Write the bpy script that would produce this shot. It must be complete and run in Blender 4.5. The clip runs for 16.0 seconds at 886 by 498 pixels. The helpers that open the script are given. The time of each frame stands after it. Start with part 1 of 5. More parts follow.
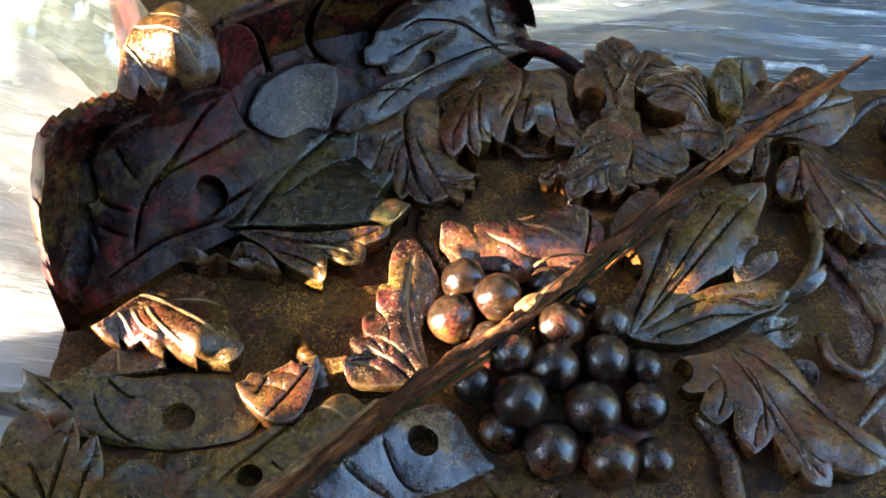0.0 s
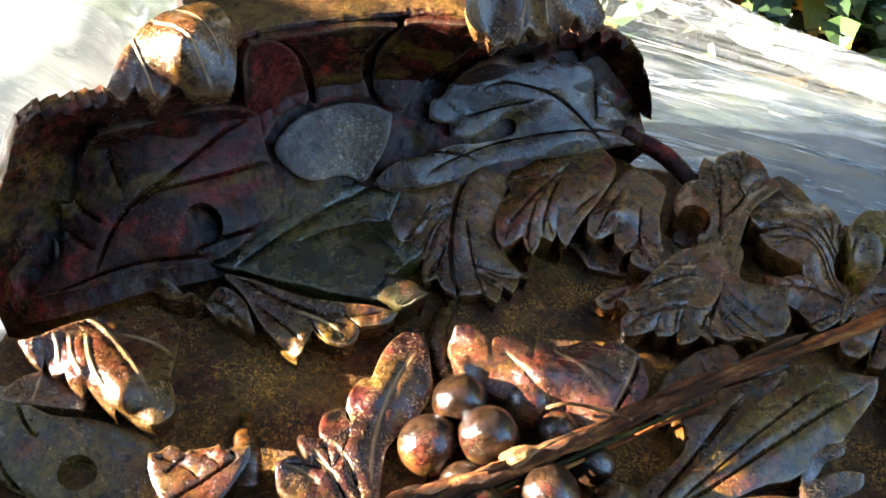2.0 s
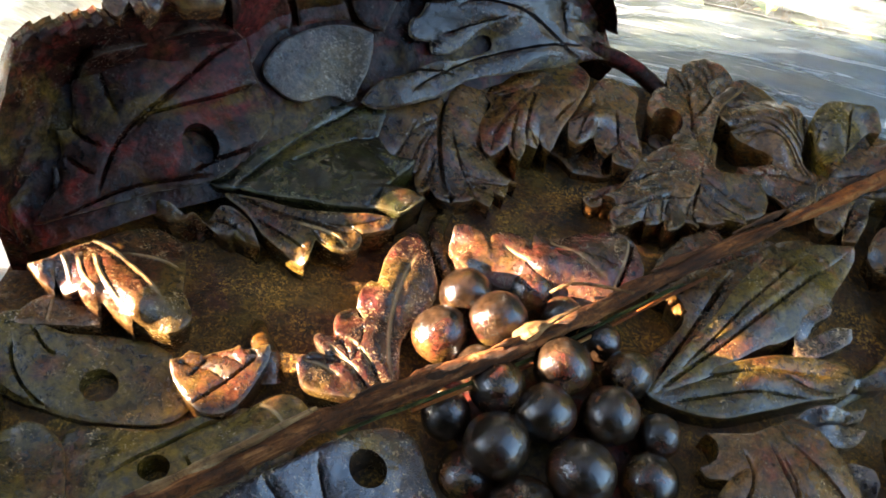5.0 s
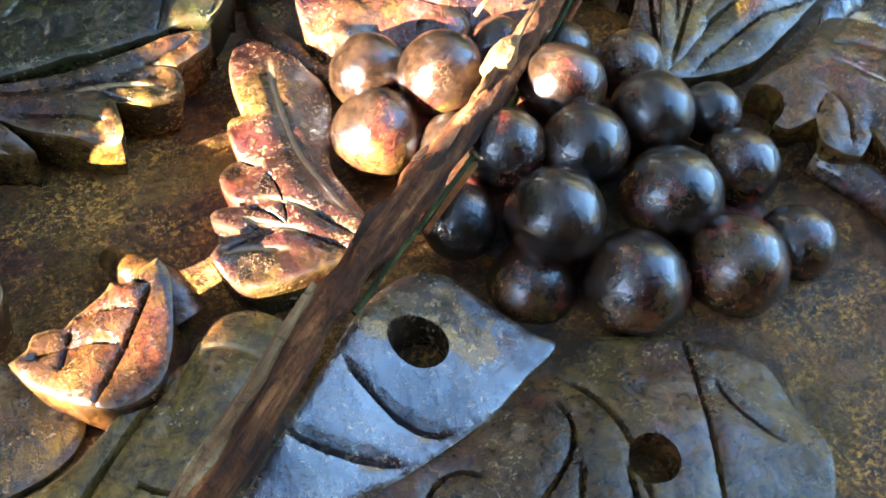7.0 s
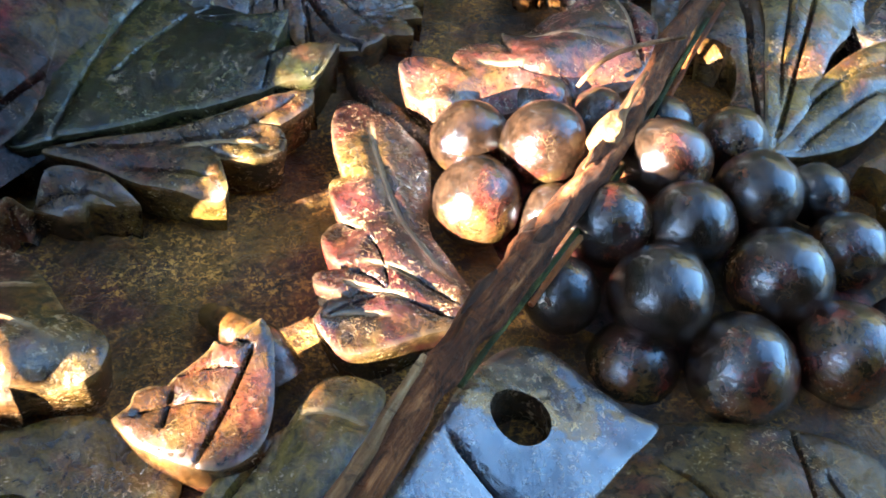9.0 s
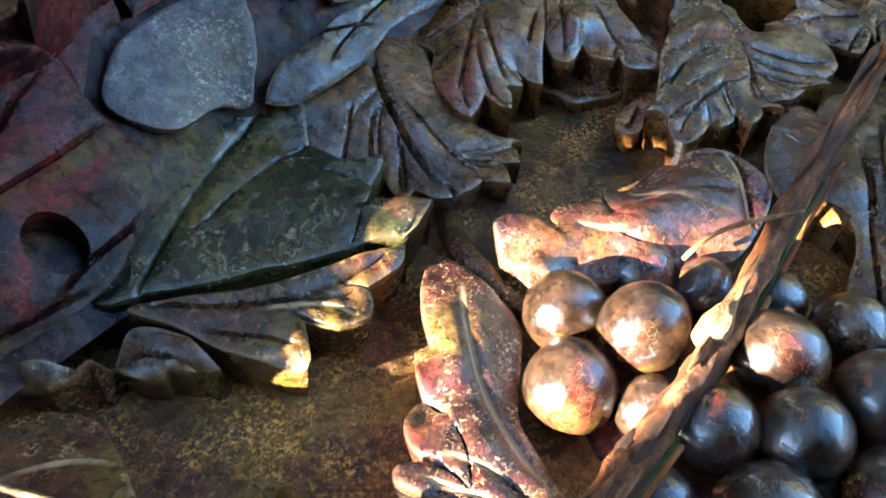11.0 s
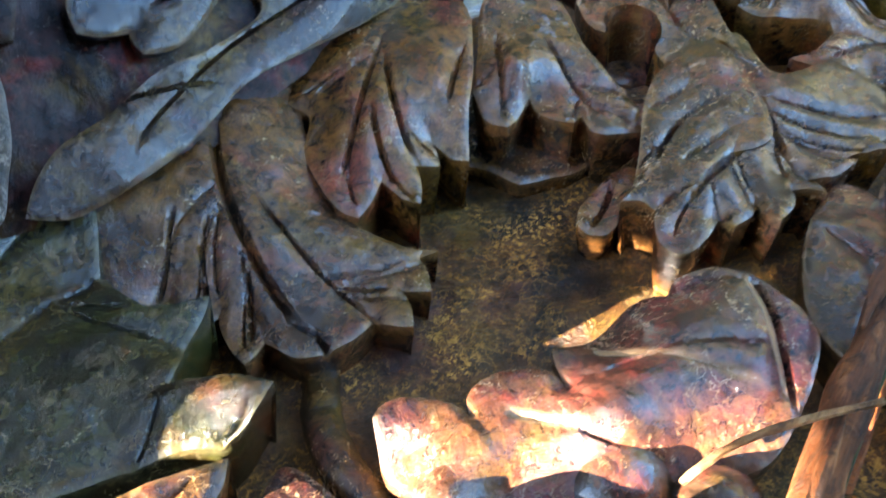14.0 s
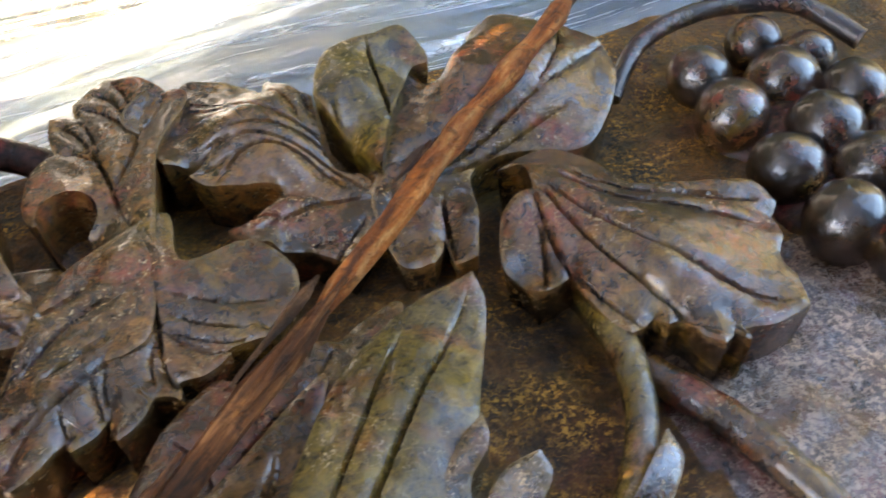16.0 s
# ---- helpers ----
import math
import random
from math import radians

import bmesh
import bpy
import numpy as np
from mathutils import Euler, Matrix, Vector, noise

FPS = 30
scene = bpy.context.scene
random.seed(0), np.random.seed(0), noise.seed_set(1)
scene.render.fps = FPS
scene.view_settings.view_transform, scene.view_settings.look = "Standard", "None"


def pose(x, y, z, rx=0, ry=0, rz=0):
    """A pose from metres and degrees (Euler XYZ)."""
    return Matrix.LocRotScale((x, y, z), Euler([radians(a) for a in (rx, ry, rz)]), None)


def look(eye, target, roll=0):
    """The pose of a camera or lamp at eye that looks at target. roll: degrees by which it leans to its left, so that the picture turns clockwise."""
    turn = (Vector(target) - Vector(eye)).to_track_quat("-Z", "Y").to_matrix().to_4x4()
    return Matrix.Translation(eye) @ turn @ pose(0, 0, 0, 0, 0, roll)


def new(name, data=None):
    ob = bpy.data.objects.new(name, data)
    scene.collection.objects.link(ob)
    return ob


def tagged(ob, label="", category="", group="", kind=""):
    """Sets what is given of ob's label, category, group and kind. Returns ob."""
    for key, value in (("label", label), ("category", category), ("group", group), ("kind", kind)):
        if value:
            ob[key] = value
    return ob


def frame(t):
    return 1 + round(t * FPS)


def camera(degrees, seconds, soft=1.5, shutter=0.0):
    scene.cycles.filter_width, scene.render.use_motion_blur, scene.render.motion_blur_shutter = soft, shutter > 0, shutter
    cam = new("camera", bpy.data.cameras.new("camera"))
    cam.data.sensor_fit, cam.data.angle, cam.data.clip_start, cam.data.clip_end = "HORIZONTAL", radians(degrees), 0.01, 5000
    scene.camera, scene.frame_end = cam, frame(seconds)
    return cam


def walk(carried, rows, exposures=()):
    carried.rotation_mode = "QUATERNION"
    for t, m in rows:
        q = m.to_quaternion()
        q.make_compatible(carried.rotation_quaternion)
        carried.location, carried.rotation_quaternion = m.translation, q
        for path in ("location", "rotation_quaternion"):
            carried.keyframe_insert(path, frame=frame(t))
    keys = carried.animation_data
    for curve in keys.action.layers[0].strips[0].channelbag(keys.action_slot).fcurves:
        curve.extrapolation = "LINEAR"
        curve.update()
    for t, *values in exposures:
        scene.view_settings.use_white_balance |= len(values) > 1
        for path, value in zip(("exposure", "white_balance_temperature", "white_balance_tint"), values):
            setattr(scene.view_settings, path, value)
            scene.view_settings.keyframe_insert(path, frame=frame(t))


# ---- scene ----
import collections

from mathutils.geometry import delaunay_2d_cdt

cam = camera(50.5, 16.0, shutter=0.2)
METRES, EYE, TILT, LEAN, TURN = 0.65, 0.2827, -50.8, -4.36, 0.0
ROWS = [
    (0.0, 0.0, 0.0, 0.0, 0.0, 0.0, -0.0),
    (0.5, 0.0198, 0.0034, 0.0053, 3.33, 0.22, -3.99),
    (1.0, 0.0579, 0.0377, 0.0099, 6.85, -0.21, -8.25),
    (1.5, 0.0591, 0.0663, 0.027, 8.72, -0.49, -13.16),
    (2.0, 0.0604, 0.093, 0.0414, 9.81, 0.75, -14.75),
    (2.5, 0.0538, 0.1159, 0.044, 10.71, 1.82, -15.69),
    (3.0, 0.0385, 0.1383, 0.043, 11.2, 2.01, -15.93),
    (3.5, 0.028, 0.1241, 0.0389, 9.9, 2.98, -15.63),
    (4.0, 0.0195, 0.0919, 0.0294, 9.36, 3.57, -14.56),
    (4.5, 0.0338, 0.0805, 0.0073, 8.08, 3.11, -12.92),
    (5.0, 0.0478, 0.0788, -0.0158, 6.25, 2.33, -10.25),
    (7.5, -0.0559, 0.2497, -0.0661, -14.95, -4.29, 20.63),
    (8.0, -0.0551, 0.2576, -0.0681, -13.62, -3.25, 20.26),
    (8.5, -0.058, 0.2523, -0.0609, -12.35, -1.13, 17.93),
    (9.0, -0.0578, 0.2298, -0.0507, -10.29, 0.69, 15.48),
    (9.5, -0.0762, 0.2146, -0.0418, -7.11, 2.3, 12.45),
    (10.0, -0.0725, 0.1898, -0.0275, -5.37, 3.84, 12.03),
    (12.5, -0.01, 0.3491, 0.0221, -5.84, 3.53, 13.22),
    (13.0, -0.0087, 0.3539, 0.0208, -6.24, 3.09, 13.57),
    (13.5, -0.0085, 0.3572, 0.0235, -6.2, 3.32, 13.11),
    (14.0, 0.0003, 0.345, 0.0302, -5.21, 3.78, 13.74),
    (14.5, 0.0397, 0.309, 0.0451, -4.33, 4.74, 17.67),
    (15.0, 0.0793, 0.3151, 0.0405, -6.1, 4.5, 19.64),
    (15.5, 0.1122, 0.3248, 0.0361, -6.34, 4.38, 19.64),
    (16.0, 0.1521, 0.3296, 0.0312, -7.29, 4.48, 20.51),
]
walk(cam, [(t, pose(0, 0, EYE, TILT, LEAN, TURN) @ pose(METRES * x, METRES * y, METRES * z, 90 + pitch, roll, yaw)) for t, x, y, z, yaw, pitch, roll in ROWS],
     [(0.0, 4.4, 6300, 10), (3.0, 4.25, 6200, 10), (4.4, 3.95, 6200, 10), (5.2, 4.72, 6900, 10), (7.3, 5.2, 5600, 7), (10.2, 5.08, 5300, 5), (12.3, 5.38, 5650, 3), (14.0, 5.5, 5800, 7), (14.5, 5.7, 6200, 12), (15.2, 5.84, 6300, 12), (16.0, 5.45, 7300, 18)])

MM = 0.001

# ---- light ----
SUN_FROM = Vector((-1.0, -0.33, 0.25)).normalized()
world = bpy.data.worlds.new("sky")
scene.world = world
world.use_nodes = True
wn = world.node_tree
sky = wn.nodes.new("ShaderNodeTexSky")
sky.sky_type = "NISHITA"
sky.sun_disc = False
sky.ozone_density = 2.0
sky.dust_density = 0.3
sky.sun_elevation = math.asin(SUN_FROM.z)
sky.sun_rotation = math.atan2(SUN_FROM.x, SUN_FROM.y)
wn.links.new(sky.outputs[0], wn.nodes["Background"].inputs[0])
wn.nodes["Background"].inputs[1].default_value = 0.08
sun = new("sun", bpy.data.lights.new("sun", "SUN"))
sun.data.energy = 5.0
sun.data.angle = radians(0.5)
sun.data.color = (1.0, 0.86, 0.68)
sun.matrix_world = look(SUN_FROM * 3, (0, 0, 0))


# ---- materials ----
def material(name):
    mat = bpy.data.materials.new(name)
    mat.use_nodes = True
    return mat, mat.node_tree.nodes, mat.node_tree.links, mat.node_tree.nodes["Principled BSDF"]


def noise_node(nodes, links, scale, detail=6.0, rough=0.6, warp=0.0, stretch=(1, 1, 1), by_object=True):
    coord = nodes.new("ShaderNodeTexCoord")
    mp = nodes.new("ShaderNodeMapping")
    mp.inputs["Scale"].default_value = stretch
    links.new(coord.outputs["Object"], mp.inputs["Vector"])
    n = nodes.new("ShaderNodeTexNoise")
    n.inputs["Scale"].default_value = scale
    n.inputs["Detail"].default_value = detail
    n.inputs["Roughness"].default_value = rough
    n.inputs["Distortion"].default_value = warp
    links.new(mp.outputs[0], n.inputs["Vector"])
    return n


def ramp(nodes, links, source, stops):
    r = nodes.new("ShaderNodeValToRGB")
    while len(r.color_ramp.elements) < len(stops):
        r.color_ramp.elements.new(0.5)
    for e, (p, c) in zip(r.color_ramp.elements, stops):
        e.position = p
        e.color = (*c, 1) if len(c) == 3 else c
    links.new(source, r.inputs[0])
    return r


def mix(nodes, links, fac, a, b, kind="MIX"):
    m = nodes.new("ShaderNodeMix")
    m.data_type = "RGBA"
    m.blend_type = kind
    for sock, v in ((m.inputs["Factor"], fac), (m.inputs["A"], a), (m.inputs["B"], b)):
        if isinstance(v, (int, float)):
            sock.default_value = v
        elif isinstance(v, tuple):
            sock.default_value = (*v, 1)
        else:
            links.new(v, sock)
    return m.outputs["Result"]


def varnished_wood(name, dark, mid, red, fleck, worn=0.5, rough=0.17, relief=0.75, coat=0.3, gloss=0.5, patch=45, rubbed_lit=0.6):
    """Old varnish on carved wood: cloudy brown and red patches, scratches and small flecks worn through to pale wood."""
    mat, nodes, links, bsdf = material(name)
    clouds = noise_node(nodes, links, patch, 7, 0.66, 0.6)
    reds = noise_node(nodes, links, 55, 5, 0.6, 0.3)
    fine = noise_node(nodes, links, 900, 8, 0.75, 0.4)
    scratch = noise_node(nodes, links, 600, 4, 0.6, 1.5, (1, 0.10, 1))
    pits = noise_node(nodes, links, 750, 3, 0.55, 0.3)
    broad = noise_node(nodes, links, 75, 7, 0.7, 0.4)
    base = ramp(nodes, links, clouds.outputs[0], [(0.38, dark), (0.60, mid)]).outputs[0]
    redmask = ramp(nodes, links, reds.outputs[0], [(0.53, (0, 0, 0)), (0.68, (0.9, 0.9, 0.9))]).outputs[0]
    col = mix(nodes, links, redmask, base, red)
    # dark wine-coloured stains
    wine = noise_node(nodes, links, 26, 6, 0.65, 0.9, (1, 1.3, 1.1))
    stain = ramp(nodes, links, wine.outputs[0], [(0.53, (0, 0, 0)), (0.64, (0.6,) * 3)]).outputs[0]
    col = mix(nodes, links, stain, col, tuple(0.45 * c + 0.55 * w for c, w in zip(red, (0.055, 0.008, 0.012))))
    info = nodes.new("ShaderNodeObjectInfo")
    hue = nodes.new("ShaderNodeHueSaturation")
    mr = nodes.new("ShaderNodeMapRange")
    mr.inputs["To Min"].default_value = 0.75
    mr.inputs["To Max"].default_value = 1.25
    links.new(info.outputs["Random"], mr.inputs["Value"])
    links.new(mr.outputs[0], hue.inputs["Value"])
    links.new(col, hue.inputs["Color"])
    # varnish worn off on sharp edges, paled also for the light they catch
    geo = nodes.new("ShaderNodeNewGeometry")
    edge_wear_lit = ramp(nodes, links, geo.outputs["Pointiness"], [(0.56, (0, 0, 0)), (0.68, (1, 1, 1))]).outputs[0]
    edge_wear_lit = mix(nodes, links, 1.0, edge_wear_lit, ramp(nodes, links, broad.outputs[0], [(0.4, (0, 0, 0)), (0.65, (rubbed_lit,) * 3)]).outputs[0], "MULTIPLY")
    edge = 0.66 - 0.14 * worn
    m1 = ramp(nodes, links, fine.outputs[0], [(edge - 0.04, (0, 0, 0)), (edge + 0.03, (1, 1, 1))]).outputs[0]
    m2 = ramp(nodes, links, broad.outputs[0], [(0.58 - 0.16 * worn, (0, 0, 0)), (0.70 - 0.12 * worn, (1, 1, 1))]).outputs[0]
    m3 = ramp(nodes, links, scratch.outputs[0], [(0.66, (0, 0, 0)), (0.71, (0.7, 0.7, 0.7))]).outputs[0]
    wear = mix(nodes, links, 1.0, mix(nodes, links, 1.0, m1, m2, "MULTIPLY"), mix(nodes, links, 1.0, m3, m2, "MULTIPLY"), "LIGHTEN")
    wear = mix(nodes, links, 1.0, wear, edge_wear_lit, "LIGHTEN")
    line = nodes.new("ShaderNodeAttribute")
    line.attribute_name = "rubbed_lit"
    patchy = ramp(nodes, links, broad.outputs[0], [(0.35, (0.2,) * 3), (0.6, (0.9,) * 3)]).outputs[0]
    wear = mix(nodes, links, 1.0, wear, mix(nodes, links, 1.0, line.outputs["Fac"], patchy, "MULTIPLY"), "LIGHTEN")
    # a net of fine pale cracks in the varnish, in places
    cells = nodes.new("ShaderNodeTexVoronoi")
    cells.feature = "DISTANCE_TO_EDGE"
    cells.inputs["Scale"].default_value = 330
    shake = noise_node(nodes, links, 260, 4, 0.6)
    place = nodes.new("ShaderNodeTexCoord")
    links.new(mix(nodes, links, 0.008, place.outputs["Object"], shake.outputs["Color"], "ADD"), cells.inputs["Vector"])
    crack = ramp(nodes, links, cells.outputs["Distance"], [(0.012, (1, 1, 1)), (0.04, (0, 0, 0))]).outputs[0]
    where = noise_node(nodes, links, 110, 6, 0.7, 0.5)
    crack = mix(nodes, links, 1.0, crack, ramp(nodes, links, where.outputs[0], [(0.52 - 0.06 * worn, (0, 0, 0)), (0.66, (0.75 * worn,) * 3)]).outputs[0], "MULTIPLY")
    wear = mix(nodes, links, 1.0, wear, crack, "LIGHTEN")
    speck = noise_node(nodes, links, 420, 5, 0.7, 0.6)
    olive = noise_node(nodes, links, 33, 4, 0.6, 0.8, (1.2, 1, 1.4))
    green = ramp(nodes, links, olive.outputs[0], [(0.51, (0, 0, 0)), (0.64, (0.9, 0.9, 0.9))]).outputs[0]
    col = mix(nodes, links, green, hue.outputs[0], tuple(0.9 * (0.4 * c + 0.6 * g) for c, g in zip(mid, (0.115, 0.074, 0.010))))
    col = mix(nodes, links, 1.0, col, ramp(nodes, links, speck.outputs[0], [(0.38, (0.38,) * 3), (0.62, (1.3, 1.26, 1.2))]).outputs[0], "MULTIPLY")
    col = mix(nodes, links, wear, col, fleck)
    links.new(col, bsdf.inputs["Base Color"])
    rr = ramp(nodes, links, broad.outputs[0], [(0.35, (0.55 * rough,) * 3), (0.75, (rough + 0.10,) * 3)]).outputs[0]
    links.new(mix(nodes, links, wear, rr, (0.7, 0.7, 0.7)), bsdf.inputs["Roughness"])
    bsdf.inputs["Coat Weight"].default_value = coat
    bsdf.inputs["Coat Roughness"].default_value = 0.05
    bsdf.inputs["Specular IOR Level"].default_value = gloss
    bump = nodes.new("ShaderNodeBump")
    bump.inputs["Strength"].default_value = relief
    bump.inputs["Distance"].default_value = 0.0008
    grain = noise_node(nodes, links, 210, 8, 0.68, 0.5)
    links.new(grain.outputs[0], bump.inputs["Height"])
    tiny = nodes.new("ShaderNodeBump")
    tiny.inputs["Strength"].default_value = 0.8
    tiny.inputs["Distance"].default_value = 0.0004
    links.new(mix(nodes, links, 0.45, pits.outputs[0], scratch.outputs[0]), tiny.inputs["Height"])
    links.new(bump.outputs[0], tiny.inputs["Normal"])
    links.new(tiny.outputs[0], bsdf.inputs["Normal"])
    return mat


PALE = (0.45, 0.28, 0.11)
WOOD = varnished_wood("brown_varnished_wood", (0.026, 0.011, 0.004), (0.135, 0.055, 0.012), (0.17, 0.030, 0.016), PALE, 0.42, 0.11, 0.8, 0.4, 0.55)
OLIVE = varnished_wood("olive_varnished_wood", (0.035, 0.023, 0.004), (0.151, 0.094, 0.012), (0.176, 0.041, 0.011), PALE, 0.42, 0.12, 0.9, 0.28, 0.5)
CHESTNUT = varnished_wood("chestnut_varnish", (0.018, 0.007, 0.003), (0.085, 0.036, 0.009), (0.12, 0.022, 0.010), PALE, 0.35, 0.10, 0.9, 0.35, 0.5)
MOSS = varnished_wood("moss_brown_varnish", (0.024, 0.016, 0.004), (0.110, 0.069, 0.011), (0.133, 0.035, 0.011), PALE, 0.42, 0.13, 0.9, 0.28, 0.5)
UMBER = varnished_wood("umber_varnished_wood", (0.020, 0.010, 0.004), (0.070, 0.034, 0.009), (0.09, 0.022, 0.010), PALE, 0.42, 0.18, 0.8, 0.2, 0.4)
INKY = varnished_wood("inky_varnish", (0.006, 0.004, 0.004), (0.027, 0.014, 0.011), (0.048, 0.010, 0.009), PALE, 0.25, 0.12, 1.0, 0.28, 0.5)
RED = varnished_wood("reddish_varnished_wood", (0.030, 0.011, 0.008), (0.074, 0.024, 0.014), (0.15, 0.020, 0.014), (0.44, 0.28, 0.13), 0.58, 0.13, 0.9, 0.3, 0.5)
WORN = varnished_wood("worn_golden_wood", (0.043, 0.017, 0.006), (0.111, 0.048, 0.014), (0.102, 0.025, 0.010), (0.42, 0.26, 0.11), 0.62, 0.15, 0.9, 0.28, 0.5)
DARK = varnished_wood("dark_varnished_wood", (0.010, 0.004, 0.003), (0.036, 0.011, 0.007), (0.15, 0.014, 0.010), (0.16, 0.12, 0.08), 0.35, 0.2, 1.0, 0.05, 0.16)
GREENISH = varnished_wood("green_black_varnish", (0.009, 0.008, 0.003), (0.036, 0.034, 0.008), (0.045, 0.022, 0.007), (0.3, 0.24, 0.12), 0.35, 0.13, 0.8, 0.3, 0.4)
GRAPE = varnished_wood("grape_varnish", (0.013, 0.008, 0.005), (0.036, 0.017, 0.008), (0.13, 0.015, 0.011), (0.35, 0.22, 0.1), 0.25, 0.13, 0.45, 0.5, 0.55, 45, 0.0)
GOLD = varnished_wood("worn_ground_wood", (0.008, 0.005, 0.003), (0.10, 0.042, 0.010), (0.05, 0.016, 0.006), (0.44, 0.22, 0.04), 0.82, 0.5, 1.4, 0.0, 0.25, 65)
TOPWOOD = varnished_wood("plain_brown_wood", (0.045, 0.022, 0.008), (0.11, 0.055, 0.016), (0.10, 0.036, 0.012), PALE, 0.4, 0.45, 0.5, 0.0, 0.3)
SLEEK = varnished_wood("sleek_varnish", (0.020, 0.013, 0.012), (0.060, 0.036, 0.030), (0.09, 0.022, 0.016), PALE, 0.6, 0.16, 0.6, 0.7, 0.8)
# sanded scallop face; its paler grey holds the sky light falling on it
SCALLOP = varnished_wood("speckled_skylit_wood", (0.020, 0.014, 0.012), (0.062, 0.045, 0.038), (0.07, 0.03, 0.02), (0.3, 0.24, 0.18), 0.7, 0.4, 1.2, 0.1, 0.5)
PLANK = varnished_wood("scratched_flat_wood", (0.030, 0.018, 0.016), (0.11, 0.056, 0.046), (0.15, 0.040, 0.028), (0.42, 0.28, 0.20), 0.95, 0.3, 1.2, 0.3, 0.6, 90)


def bark(name, a, b, c):
    """Bark with long cracks that run along the twig."""
    mat, nodes, links, bsdf = material(name)
    coord = nodes.new("ShaderNodeTexCoord")
    turn = nodes.new("ShaderNodeMapping")
    turn.inputs["Rotation"].default_value = (0, 0, radians(-42))
    long = nodes.new("ShaderNodeMapping")
    long.inputs["Scale"].default_value = (0.14, 1, 1)
    n = nodes.new("ShaderNodeTexNoise")
    n.inputs["Scale"].default_value = 420
    n.inputs["Detail"].default_value = 7
    n.inputs["Roughness"].default_value = 0.65
    links.new(coord.outputs["Object"], turn.inputs[0])
    links.new(turn.outputs[0], long.inputs[0])
    links.new(long.outputs[0], n.inputs["Vector"])
    patch = noise_node(nodes, links, 70, 5, 0.6, 0.5)
    col = ramp(nodes, links, n.outputs[0], [(0.34, a), (0.52, b), (0.7, c)]).outputs[0]
    col = mix(nodes, links, ramp(nodes, links, patch.outputs[0], [(0.4, (0, 0, 0)), (0.6, (1, 1, 1))]).outputs[0], col, a)
    col = mix(nodes, links, 0.45, col, ramp(nodes, links, n.outputs[0], [(0.34, a), (0.52, b), (0.7, c)]).outputs[0])
    flake = noise_node(nodes, links, 330, 7, 0.7, 1.2)
    col = mix(nodes, links, ramp(nodes, links, flake.outputs[0], [(0.52, (0, 0, 0)), (0.62, (0.6,) * 3)]).outputs[0], col, tuple(0.35 * q for q in a))
    links.new(col, bsdf.inputs["Base Color"])
    bsdf.inputs["Roughness"].default_value = 0.6
    bsdf.inputs["Specular IOR Level"].default_value = 0.2
    bump = nodes.new("ShaderNodeBump")
    bump.inputs["Strength"].default_value = 1.0
    bump.inputs["Distance"].default_value = 0.0025
    links.new(mix(nodes, links, 0.5, n.outputs[0], flake.outputs[0]), bump.inputs["Height"])
    links.new(bump.outputs[0], bsdf.inputs["Normal"])
    return mat


BARK = bark("twig_bark", (0.018, 0.007, 0.003), (0.17, 0.052, 0.012), (0.55, 0.22, 0.07))
BARK_LIGHT = bark("orange_bark", (0.09, 0.022, 0.005), (0.42, 0.11, 0.016), (0.72, 0.34, 0.11))
CORE = bark("dark_core", (0.016, 0.008, 0.004), (0.075, 0.028, 0.009), (0.22, 0.10, 0.04))
GREEN = bark("green_core", (0.012, 0.016, 0.003), (0.05, 0.065, 0.012), (0.30, 0.26, 0.06))
PITH = bark("split_pith", (0.07, 0.030, 0.010), (0.28, 0.14, 0.05), (0.50, 0.32, 0.15))


